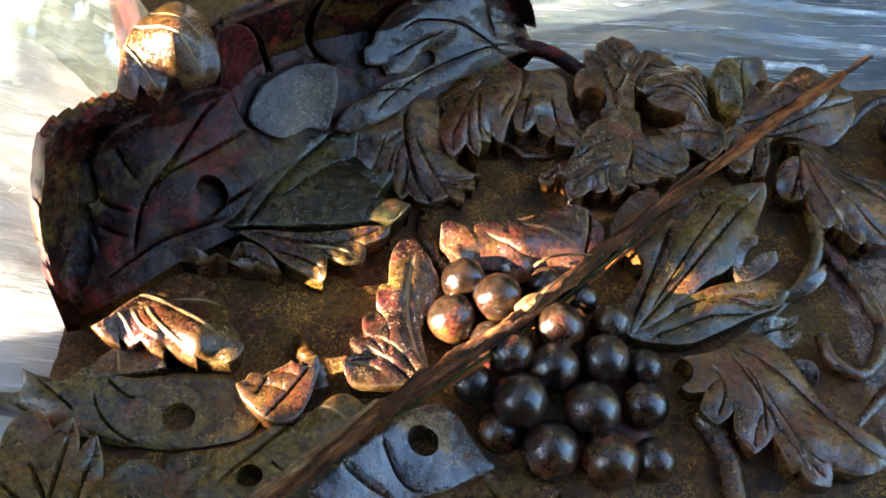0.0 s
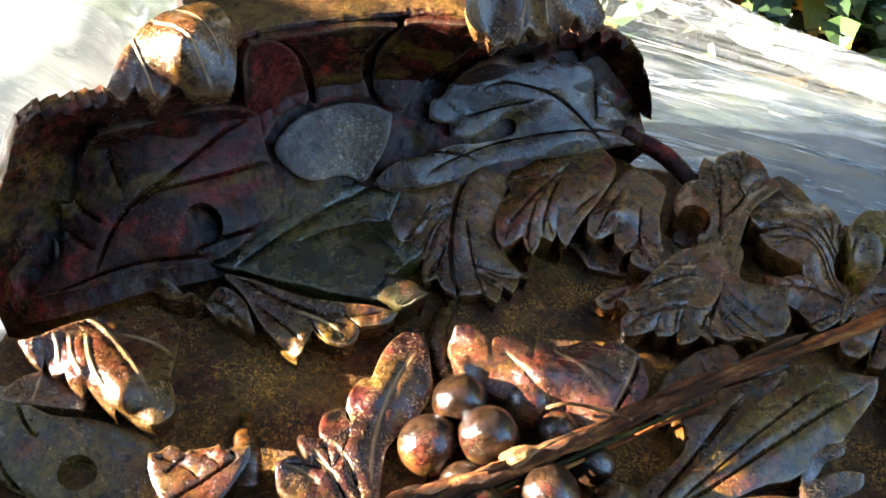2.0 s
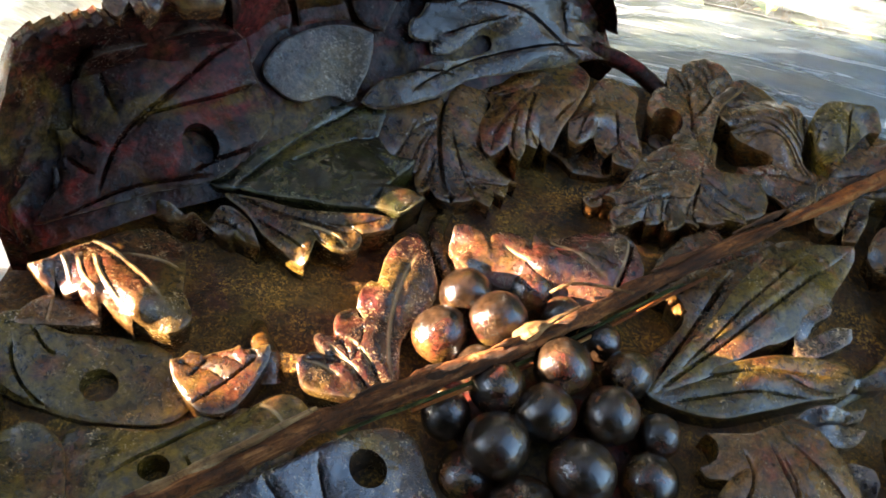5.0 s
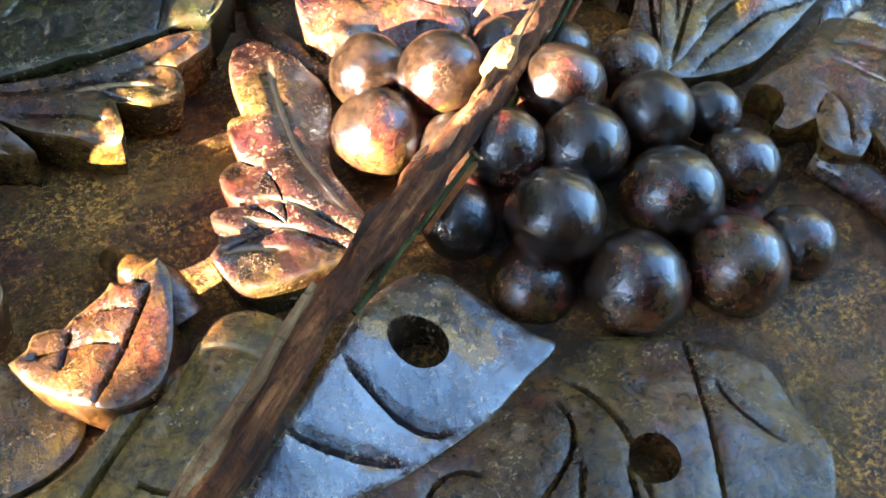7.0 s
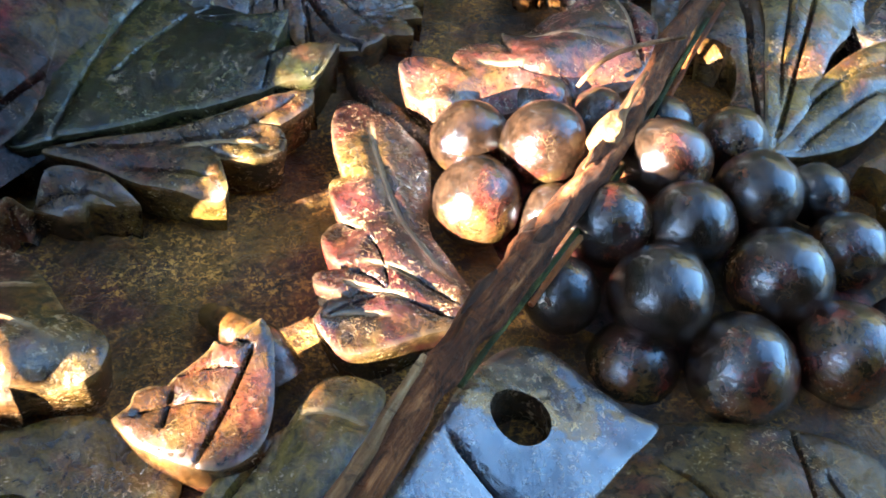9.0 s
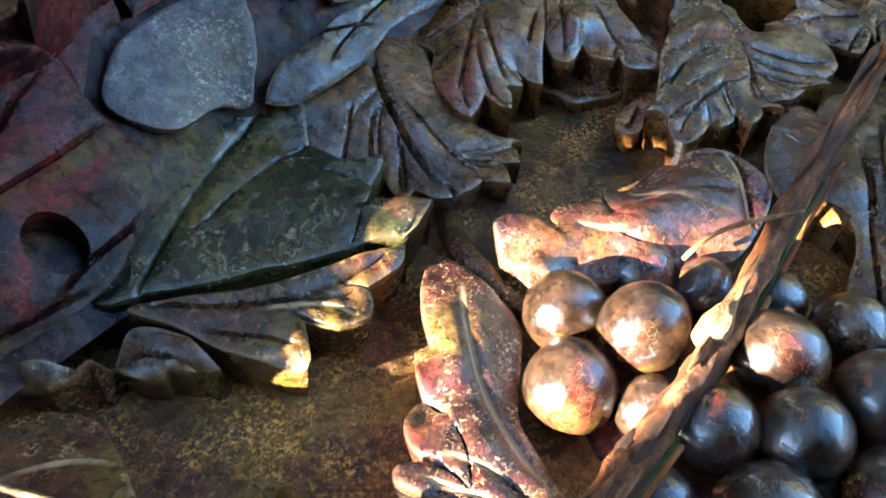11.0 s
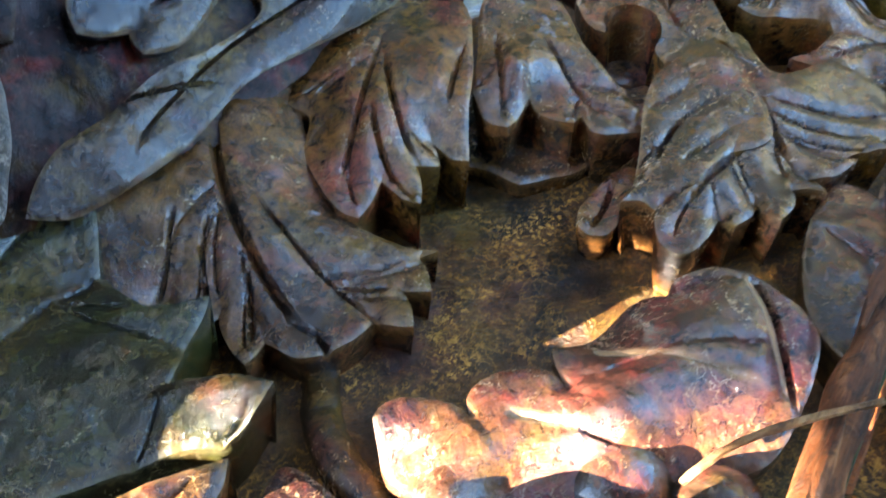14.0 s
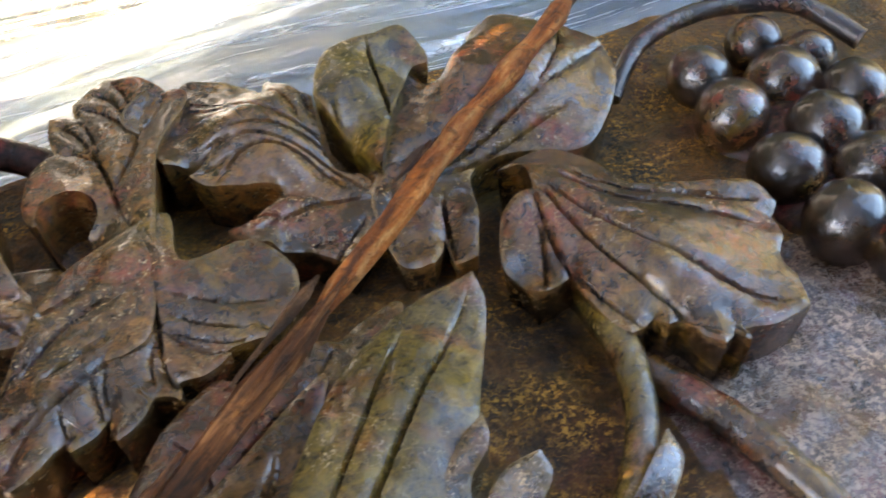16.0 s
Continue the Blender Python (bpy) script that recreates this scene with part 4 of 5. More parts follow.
leaf("golden-brown leaf folded over the rim", WORN,
     [(-86, 222, 80, 1), (-81, 221, 78), (-80, 226, 81, 1), (-72, 219, 85), (-73, 227, 77), (-72, 231, 80, 1), (-67, 231, 77), (-60, 235, 77), (-57, 238, 79), (-59, 245, 84), (-64, 253, 87), (-73, 258, 88), (-81, 250, 89), (-85, 240, 88), (-86, 229, 85)],
     vein((-87, 245), (-74, 240), (-61, 234), 0.8, 0.7),
     vein((-84, 251), (-71, 247), (-59, 239), 0.7, 0.6),
     vein((-89, 239), (-80, 231), (-74, 226), 0.7, 0.6),
     swell=[(-69, 233, 90)], deep=5)
leaf("golden-brown toothed leaf on the rim", WORN,
     [(-6, 294, 92), (-5, 287, 86), (-0, 286, 82), (2, 290, 78, 1), (2, 286, 84, 1), (5, 289, 78, 1), (8, 292, 80), (11, 292, 78, 1), (13, 296, 83), (17, 297, 79), (22, 302, 76, 1), (22, 299, 84, 1), (26, 311, 76, 1), (26, 307, 84, 1), (30, 316, 72, 1), (33, 319, 74), (33, 324, 75), (28, 325, 80), (21, 321, 84), (10, 319, 88), (-1, 311, 91)],
     vein((-1, 312), (-1, 302), (-2, 297), 0.8, 0.7),
     vein((6, 315), (9, 304), (11, 293), 0.8, 0.7),
     vein((11, 318), (15, 310), (18, 304), 0.8, 0.7),
     swell=[(10, 303, 88)], deep=5)
leaf("dark green-black pointed leaf", GREENISH,
     [(8, 229, 26, 1), (3, 232, 26), (-5, 234, 25, 1), (-3, 240, 24, 1), (1, 247, 24, 1), (-8, 248, 26), (-14, 256, 24, 1), (-14, 268, 28), (-19, 271, 29, 1), (-31, 265, 29), (-40, 257, 29), (-50, 241, 28), (-58, 231, 27), (-58, 217, 25), (-47, 218, 24), (-26, 221, 23), (-7, 224, 23), (2, 224, 24)],
     cut((-35, 265), (-46, 242), (-58, 233), 1.6, 1.4),
     cut((-19, 270), (-39, 241), (-51, 216), 1.8, 1.6),
     cut((-20, 252), (-29, 243), (-37, 234), 1.3, 1.2),
     cut((-43, 214), (-24, 216), (-4, 218), 1.2, 1.2),
     swell=[(-25, 232, 24)], deep=12)
leaf("brown ruffled leaf edge worn pale", UMBER,
     [(-52, 214, 25), (-42, 216, 24), (-24, 217, 23), (-8, 221, 23), (1, 223, 21, 1), (-1, 218, 21), (-8, 214, 21, 1), (-14, 216, 22), (-8, 213, 20), (-9, 207, 21), (-15, 205, 21, 1), (-21, 208, 21, 1), (-21, 199, 21), (-23, 198, 18, 1), (-29, 200, 21), (-36, 204, 21), (-44, 210, 23)],
     cut((-49, 215), (-32, 213), (-15, 213), 1.4, 1.3),
     cut((-40, 209), (-31, 206), (-23, 203), 1.2, 1.0),
     vein((-28, 211), (-17, 211), (-11, 207), 1.0, 0.5), deep=10)
leaf("brown ruffled leaf edge worn pale", UMBER,
     [(-59, 205, 25), (-52, 210, 24), (-44, 209, 22), (-39, 204, 21), (-37, 202, 18, 1), (-46, 203, 21, 1), (-47, 202, 18, 1), (-56, 207, 18, 1), (-61, 204, 21), (-66, 202, 21, 1), (-72, 204, 20), (-70, 206, 25)],
     cut((-55, 207), (-48, 206), (-40, 201), 1.0, 0.8))
leaf("narrow brown leaf edge in shade", WOOD,
     [(40, 281, 13), (47, 277, 13), (53, 270, 13, 1), (59, 271, 13), (65, 272, 13), (76, 278, 13), (82, 282, 13), (85, 293, 13), (58, 299, 13), (45, 291, 13)], deep=7)
leaf("small reddish leaf tip in shade", WOOD,
     [(58, 256, 16, 1), (60, 260, 16), (65, 264, 16), (69, 267, 16), (75, 270, 16), (73, 262, 16), (66, 256, 16), (62, 253, 16), (59, 254, 16)],
     cut((67, 264), (64, 259), (60, 255)), deep=10)
leaf("curled bluish leaf edge worn pale", SLEEK,
     [(127, 211, 20), (127, 217, 22), (132, 223, 24), (137, 226, 25, 1), (136, 221, 25), (132, 218, 22), (131, 214, 20, 1), (137, 217, 24), (142, 217, 25, 1), (142, 213, 24), (135, 208, 21), (129, 207, 20)], deep=12)
leaf("curled bluish leaf edge worn pale", SLEEK,
     [(126, 182, 17), (129, 188, 19), (136, 190, 22), (146, 192, 21, 1), (145, 189, 19), (141, 188, 17, 1), (146, 185, 20, 1), (143, 181, 17), (134, 180, 16)],
     cut((128, 183), (136, 186), (143, 189), 0.9, 0.9), deep=10)
leaf("thin bluish crescent of leaf", SLEEK,
     [(142, 203, 17), (152, 208, 19), (162, 216, 20, 1), (162, 211, 19), (155, 205, 16), (146, 203, 14, 1)], deep=9)
leaf("small bluish leaf tip", SLEEK,
     [(142, 176, 15), (148, 175, 17), (150, 171, 16, 1), (149, 168, 13), (143, 172, 13)], deep=8)
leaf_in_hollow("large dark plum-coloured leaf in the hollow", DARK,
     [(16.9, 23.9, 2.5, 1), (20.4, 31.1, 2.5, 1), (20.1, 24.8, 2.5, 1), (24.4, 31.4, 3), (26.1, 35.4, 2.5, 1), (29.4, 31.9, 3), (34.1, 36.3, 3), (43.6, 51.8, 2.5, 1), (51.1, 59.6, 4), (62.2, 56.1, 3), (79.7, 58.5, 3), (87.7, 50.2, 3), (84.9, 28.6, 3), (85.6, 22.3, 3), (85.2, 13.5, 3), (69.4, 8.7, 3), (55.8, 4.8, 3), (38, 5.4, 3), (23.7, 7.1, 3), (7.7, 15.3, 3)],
     cut((25.9, 10.1), (45.2, 24.3), (82.4, 37.6), 1.5, 1.6),
     cut((46.6, 24.7), (59.5, 24.3), (85.2, 24.5), 1.3, 1.3),
     cut((41.5, 21.2), (52.2, 26.7), (62.7, 32.3), 1.0, 0.9),
     cut((29.8, 32.3), (30.6, 27.3), (33.5, 21), 1.3, 1.4),
     cut((24.7, 28.1), (25.9, 22.8), (28.3, 16.1), 1.4, 1.4),
     cut((49.6, 7.3), (64.2, 9.7), (89, 8.4), 1.4, 1.4),
     cut((14.1, 10.8), (32.8, 8.5), (56.2, 6), 1.4, 1.2),
     cut((43.3, 41.7), (41.5, 32.4), (41, 26.9), 1.0, 0.8),
     swell=[(61.1, 29.6, 6), (44, 30.2, 6), (32.6, 16.2, 6)], deep=6)
leaf_in_hollow("large bluish-black vine leaf in the hollow", INKY,
     [(205, 0.6, 4), (199, 11.5, 4), (205.2, 12.4, 3, 1), (201.5, 21, 3, 1), (202.4, 27, 3, 1), (197.9, 28.2, 3, 1), (195.3, 25, 3, 1), (193.7, 32.5, 4), (190.1, 36, 3, 1), (185.8, 36.3, 4), (184.2, 39.1, 3, 1), (178.3, 59.1, 4), (178.5, 48.4, 3, 1), (169.3, 58, 4), (159.4, 47.6, 3), (154.6, 35.4, 3), (150.4, 32.1, 3), (149.6, 26, 3, 1), (156.6, 23.6, 3, 1), (156.3, 18.8, 4, 1), (162.2, 17.1, 4), (168.8, 19.1, 4), (173, 20.7, 3), (176.3, 18.6, 2), (175.8, 13.8, 2), (166, 14, 3), (157.4, 15.5, 3), (148, 12.1, 3), (139.6, 9.8, 3), (127.9, 1.9, 3, 1), (140.2, 0, 3), (154.3, 1.7, 3), (169.1, 5.1, 4), (187.3, 1.3, 4), (203.8, 0, 4)],
     cut((165.8, 34.5), (180.6, 29.1), (198.9, 0), 1.1, 1.2),
     cut((160.4, 25.6), (170.2, 25.7), (179.7, 25.4), 1.2, 1.1),
     cut((140.2, 10.6), (152.4, 13.5), (163.9, 8.6), 1.1, 1.0),
     cut((149.5, 5.1), (169, 12.1), (204.8, 6.6), 1.0, 1.0),
     cut((195.6, 25.2), (195.9, 18.6), (195.3, 13.1), 1.1, 0.9),
     swell=[(178, 23, 6), (186.1, 7.1, 6), (146.3, 6.1, 5)], deep=6)
leaf_in_hollow("rounded scallop with a dull speckled face, paled as by sky light", SCALLOP,
     [(88.2, 27.5, 3), (95.9, 30.3, 3), (108.7, 30.9, 3), (122.6, 31.6, 3), (132.2, 29.6, 3), (137.9, 26.5, 3, 1), (137.1, 19.5, 3), (132.3, 10.5, 3), (118.1, 2, 3), (99.1, 8.8, 3), (90, 20.4, 3)], deep=6)
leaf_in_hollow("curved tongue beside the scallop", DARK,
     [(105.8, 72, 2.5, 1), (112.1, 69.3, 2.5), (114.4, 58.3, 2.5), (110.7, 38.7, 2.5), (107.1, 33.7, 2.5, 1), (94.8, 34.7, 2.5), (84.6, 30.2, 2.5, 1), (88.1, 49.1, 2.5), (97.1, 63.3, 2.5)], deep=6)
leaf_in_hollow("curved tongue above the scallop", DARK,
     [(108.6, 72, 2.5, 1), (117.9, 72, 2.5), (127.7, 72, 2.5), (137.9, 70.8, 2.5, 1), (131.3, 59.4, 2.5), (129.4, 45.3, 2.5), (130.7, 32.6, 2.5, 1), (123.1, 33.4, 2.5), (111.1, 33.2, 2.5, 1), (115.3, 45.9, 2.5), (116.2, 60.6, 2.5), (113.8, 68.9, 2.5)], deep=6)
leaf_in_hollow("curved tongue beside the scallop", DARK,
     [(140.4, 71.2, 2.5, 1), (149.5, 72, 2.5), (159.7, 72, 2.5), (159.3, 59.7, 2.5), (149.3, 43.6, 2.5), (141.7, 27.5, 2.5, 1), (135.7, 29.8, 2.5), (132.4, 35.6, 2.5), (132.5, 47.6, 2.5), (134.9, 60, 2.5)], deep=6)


def ridge(label, points, r0, r1, mat):
    c = spline(points, 10)
    bm = tube(c, [r0 + (r1 - r0) * i / (len(c) - 1) for i in range(len(c))], 14, 0.12)
    finish(bm, "tendril", mat, panel, label)


ridge("dark carved leaf stalk", [(52, 329, 24), (67, 327, 22), (80, 321, 18), (88, 316, 12)], 3.6, 3.2, DARK)
ridge("slender curved tendril", [(14, 241, 10), (13, 231, 13), (15, 221, 14), (20, 214, 12), (27, 209, 9)], 2.8, 3.2, UMBER)
ridge("curling carved tendril", [(167, 256, 14), (165, 240, 17), (164, 230, 17), (160, 219, 15), (151, 208, 12), (141, 199, 8)], 3.2, 2.2, MOSS)
ridge("long carved tendril", [(168, 232, 12), (174, 220, 13), (178, 208, 13), (181, 194, 12), (174, 179, 12), (165, 173, 13), (157, 179, 14), (156, 188, 14)], 3.2, 2.6, WOOD)
ridge("olive carved stalk", [(108, 156, 10), (113, 140, 11), (113, 118, 10)], 4.5, 3.5, WOOD)
ridge("straight carved stalk", [(186, 178, 8), (170, 163, 9), (154, 148, 8)], 2.4, 2.0, WOOD)
ridge("folded leaf edge over the far grapes", [(196, 298, 15), (208, 308, 20), (226, 311, 22), (245, 305, 22), (254, 291, 18)], 2.0, 2.6, INKY)
ridge("small worn flake of leaf", [(-29, 178, 12), (-26, 171, 16), (-22, 165, 17), (-20, 160, 13)], 2.2, 4.6, WOOD)

GRAPES = [(27.8, 201.4, 8.3, 19), (38.5, 190.7, 8.5, 24.5), (23.4, 185.1, 8.6, 19), (46.4, 211, 8.2, 16), (58.7, 179.1, 8.3, 25.5), (77.8, 185.2, 7.4, 20),
          (42.3, 169, 7.8, 23), (56.2, 164.4, 8.2, 23.5), (73.8, 169.2, 8.3, 22), (30.1, 160.5, 7.0, 17.5), (45.3, 153.2, 9.3, 20), (68.5, 152.1, 9.3, 18.5),
          (87.2, 156.1, 8.0, 15), (39.5, 148, 8.3, 9), (55, 139.3, 9.5, 13.5), (74.2, 136.7, 9.5, 13.5), (88, 137.4, 7.2, 13), (88.4, 169.5, 6.2, 17.5),
          (69, 197, 6.5, 17), (57, 203, 6.5, 17), (36, 178, 6.5, 18)]
GRAPES_FAR = [(217, 297, 7), (235, 303, 6.5), (243, 294, 6), (232, 288, 8), (216, 282, 8), (243, 278, 7.5), (230, 270, 8.3),
              (216, 263, 7.5), (231, 256, 8), (217, 246, 8), (243, 264, 7.5), (223, 236, 7.5), (240, 243, 8)]
GRAPES_FAR = [(x, y, r, 15) for x, y, r in GRAPES_FAR]


def grape_bmesh(seed):
    bm = bmesh.new()
    bmesh.ops.create_uvsphere(bm, u_segments=32, v_segments=20, radius=0.0085)
    for v in bm.verts:
        v.co *= 1 + 0.035 * noise.noise(v.co * 150 + Vector((seed * 5.7, 0, 0))) + 0.014 * noise.noise(v.co * 470 + Vector((0, seed, 0)))
    return bm


def bunch(label, spots):
    """A bunch: a lumpy backing cut from the board, with each grape on it."""
    bm = bmesh.new()
    cx, cy = sum(g[0] for g in spots) / len(spots), sum(g[1] for g in spots) / len(spots)
    rows = []
    for j in range(7):
        row = []
        for i in range(48):
            t = 2 * math.pi * i / 48
            reach = max((g[0] - cx) * math.cos(t) + (g[1] - cy) * math.sin(t) for g in spots) + 2
            r = reach * (1 - j / 7.5)
            z = (3, 10, 12, 13.5, 15, 16, 16)[j] + 0.8 * noise.noise(Vector((i, j, 0)))
            row.append(bm.verts.new(((cx + r * math.cos(t)) * MM, (cy + r * math.sin(t)) * MM, z * MM)))
        rows.append(row)
    grid_faces(bm, rows, True)
    bm.faces.new(rows[-1])
    holder = new("grape_bunch")
    holder.parent = panel
    holder["label"] = label
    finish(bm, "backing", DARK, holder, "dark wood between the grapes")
    return holder


grape_meshes = []
near_bunch = bunch("cluster of dark glossy carved grapes", GRAPES)
far_bunch = bunch("second cluster of dark carved grapes", GRAPES_FAR)
for i, (x, y, r, z) in enumerate(GRAPES + GRAPES_FAR):
    holder = near_bunch if i < len(GRAPES) else far_bunch
    if i < 5:
        g = finish(grape_bmesh(i), "grape", GRAPE, holder)
        grape_meshes.append(g.data)
    else:
        g = new("grape", grape_meshes[i % 5])
        g.parent = holder
    g.matrix_basis = pose(x * MM, y * MM, z * MM, 40 * (i % 9), 25 * (i % 5), 70 * i) @ Matrix.Diagonal((r / 8.5, r / 8.5, r / 8.5 * 1.04, 1))


# ---- the twig ----
twig = new("twig")
tagged(twig, "broken reddish-brown twig lying across the carving", "twig")
TWIG = [(-78, 70, 29), (-29, 114, 30), (-1, 141, 30), (22, 160, 30), (47, 181, 29), (80, 214, 28), (127, 257, 29), (166, 292, 30), (208, 327, 31)]
pts = spline(TWIG, 14)
finish(tube(pts, [1.7 - 0.5 * i / len(pts) for i in range(len(pts))], 10, 0.3), "core", CORE, twig, "thin dark core")


def bark_piece(first, last, r0, r1, mat, seed, label=""):
    seg = pts[first:last]
    n = len(seg)
    radii = [(r0 + (r1 - r0) * i / n + 0.7 * noise.noise(Vector((i * 0.3, seed, 0)))) * min(1, 0.62 + 0.4 * min(i, n - 1 - i)) for i in range(n)]
    finish(tube([p + Vector((0.3 * noise.noise(Vector((i * 0.4, 0, seed))), 0, 0.4 * noise.noise(Vector((i * 0.3, 4, seed))))) for i, p in enumerate(seg)], radii, 16, 0.45, seed), "bark", mat, twig, label)


bark_piece(0, 83, 3.6, 2.3, BARK, 1.0)
bark_piece(82, 107, 2.2, 2.4, BARK_LIGHT, 6.0, "orange-brown bark sleeve")
shift = Vector((2.0, -1.8, -4.2))
finish(tube([p + shift for p in pts[30:74]], [0.55] * 44, 8, 0.4, 4), "green_core", GREEN, twig, "split green core")
finish(tube([p + shift * 1.35 + Vector((0, 0, 0.8 * math.sin(i * 0.2))) for i, p in enumerate(pts[40:76])], [0.6] * 36, 6, 0.3, 7), "strand", BARK_LIGHT, twig, "torn orange strand of bark")



def taper(points, r0, r1, n=10):
    c = spline(points, n)
    return c, [r0 + (r1 - r0) * i / (len(c) - 1) for i in range(len(c))]


c, r = taper([(-34, 111, 31), (-18, 126, 33.5), (-1, 143, 35)], 2.2, 0.5)
finish(tube(c, r, 8, 0.5, 2), "splinter", PITH, twig, "pale splinter torn along the edge")
rng = random.Random(3)
for k in range(13):
    # lifted flakes of bark
    first = rng.randrange(4, 96)
    span = rng.randrange(3, 8)
    off = Vector((rng.uniform(-2.6, 1.6), rng.uniform(-1.0, 2.6), rng.uniform(1.6, 3.0)))
    seg = [p + off + Vector((0, 0, 0.25 * abs(i - span / 2) * rng.uniform(0.3, 1.2))) for i, p in enumerate(pts[first:first + span + 1])]
    finish(tube(seg, [rng.uniform(0.5, 1.1) * (0.35 + math.sin(math.pi * i / span)) for i in range(span + 1)], 7, 0.5, k), "bark_flake", (BARK, CORE)[k % 2], twig)
c, r = taper([(44, 181, 30), (52, 187, 33), (60, 194, 35)], 2.6, 0.4, 12)
r = [q * (0.6 + math.sin(math.pi * min(1, i / 12)) * 0.8) for i, q in enumerate(r)]
finish(tube(c, [max(0.4, q) for q in r], 8, 0.3, 3), "bud", PITH, twig, "pale pointed bud scale")
c, r = taper([(52, 205, 25), (56, 205, 30), (63, 205, 32.5), (75, 205, 33)], 0.55, 0.45)
finish(tube(c, r, 8, 0.3, 5), "side_shoot", PITH, twig, "thin yellowish side shoot")

# ---- film, package, ground ----
def build_film():
    bm = bmesh.new()
    rows = []
    for j in range(90):
        row = []
        for i in range(140):
            x, y = -420 + i * 7, -120 + j * 6.6
            z = -5 + 5 * noise.noise(Vector((x * 0.012, y * 0.03, 7))) + 2.5 * noise.noise(Vector((x * 0.03, y * 0.09, 3)))
            z += 30 * math.exp(-(((x + 165) / 45) ** 2)) * smooth_step((y - 150) / 120)
            row.append(bm.verts.new((x * MM, y * MM, z * MM)))
        rows.append(row)
    grid_faces(bm, rows)
    return bm


film = finish(build_film(), "plastic_film", FILM)
c = spline([(-90, 492, 2), (8, 464, 4), (70, 451, 5), (129, 438, 4), (220, 424, 3), (340, 398, 0)], 12)
finish(tube(c, [8 + 1.5 * noise.noise(Vector((i * 0.3, 0, 0))) for i in range(len(c))], 14, 0.35), "rolled_edge", FILM, film, "milky rolled edge of the film")
for k, (x, y, w) in enumerate([(-190, 300, 90), (-170, 335, 110), (-215, 370, 120), (-160, 400, 100), (150, 400, 110), (160, 372, 120), (130, 352, 80)]):
    c = spline([(x - w, y - 10 + 6 * (k % 3), -4), (x - 0.3 * w, y + 4, 4), (x + 0.3 * w, y - 3, 5), (x + w, y + 8 - 7 * (k % 2), -4)], 10)
    finish(tube(c, [2.2 + 1.2 * noise.noise(Vector((i * 0.4, k, 0))) for i in range(len(c))], 10, 0.5, k), "fold", FILM, film)
bm = bmesh.new()
rows = []
for j in range(60):
    row = []
    for i in range(70):
        x, y = -300 + i * 3.2, 285 + j * 3.2
        fold = sum((1 - abs(noise.noise(Vector((x * f + 3 * k, y * f * 1.3, k))) * 2.2)) * a for k, (f, a) in enumerate(((0.012, 20), (0.03, 9), (0.07, 4))))
        lift = smooth_step(min(i, 69 - i) / 14) * smooth_step(min(j, 59 - j) / 12)
        row.append(bm.verts.new((x * MM, y * MM, (2 + lift * max(0.0, fold + 14)) * MM)))
    rows.append(row)
grid_faces(bm, rows)
finish(bm, "crumple", CLEAR, film, "clear crumpled heap of film", 20)
tagged(film, "crumpled clear stretch film spread under the carving", "plastic film")

bm = bmesh.new()
bmesh.ops.create_cube(bm, size=1)
bmesh.ops.scale(bm, verts=bm.verts, vec=(1.0, 0.60, 0.40))
bmesh.ops.bevel(bm, geom=bm.edges, offset=0.02, segments=3, affect="EDGES")
package = finish(bm, "package", CARTON)
package.location = (0.06, 0.16, -0.215)
tagged(package, "film-wrapped package that the carving lies on", "package")

bm = bmesh.new()
bmesh.ops.create_grid(bm, x_segments=60, y_segments=60, size=60)
ground = finish(bm, "ground", SOIL)
ground.location.z = -0.42
tagged(ground, "dark garden soil", "ground", kind="structure")

# unseen low boards added to shade the sun: uprights, a slanting piece running past them
FENCE = simple("blocker_wood", (0.08, 0.06, 0.04), (0.2, 0.16, 0.11), 30)
fence = new("sun_blocker")
fence.location = (-0.62, -0.046, -0.42)
tagged(fence, "added unseen board screen that shapes the sun patches", "fence")


def box(name, x0, x1, y0, y1, z0, z1, parent, mat, bevel=0.004):
    bm = bmesh.new()
    bmesh.ops.create_cube(bm, size=1)
    for v in bm.verts:
        v.co = Vector(((x0 + x1) / 2 + v.co.x * (x1 - x0), (y0 + y1) / 2 + v.co.y * (y1 - y0), (z0 + z1) / 2 + v.co.z * (z1 - z0)))
    bmesh.ops.bevel(bm, geom=bm.edges, offset=bevel, segments=2, affect="EDGES")
    return finish(bm, name, mat, parent)


for i in range(14):
    box("board", 0.0, 0.02, -0.10 * (i + 1) + 0.001, -0.10 * i - 0.001, 0, 0.66 + 0.008 * (i % 3), fence, FENCE)
box("board", 0.0, 0.02, 0.001, 0.042, 0, 0.575, fence, FENCE)
box("board", 0.0, 0.02, 0.043, 0.068, 0, 0.571, fence, FENCE)
shade_brace = box("shade_brace", 0.021, 0.05, -0.35, 0.055, 0.6035, 0.70, fence, FENCE)
for v in shade_brace.data.vertices:
    v.co.z -= 0.4 * (v.co.y - 0.055)
# narrow added strips that trim the edges of the sunlit band
box("shade_strip", 0.022, 0.05, 0.056, 0.0635, 0.6035, 0.70, fence, FENCE, 0.001)
box("shade_strip", 0.022, 0.05, 0.064, 0.105, 0.5972, 0.70, fence, FENCE, 0.001)
box("shade_strip", 0.022, 0.05, 0.125, 0.152, 0.615, 0.635, fence, FENCE)

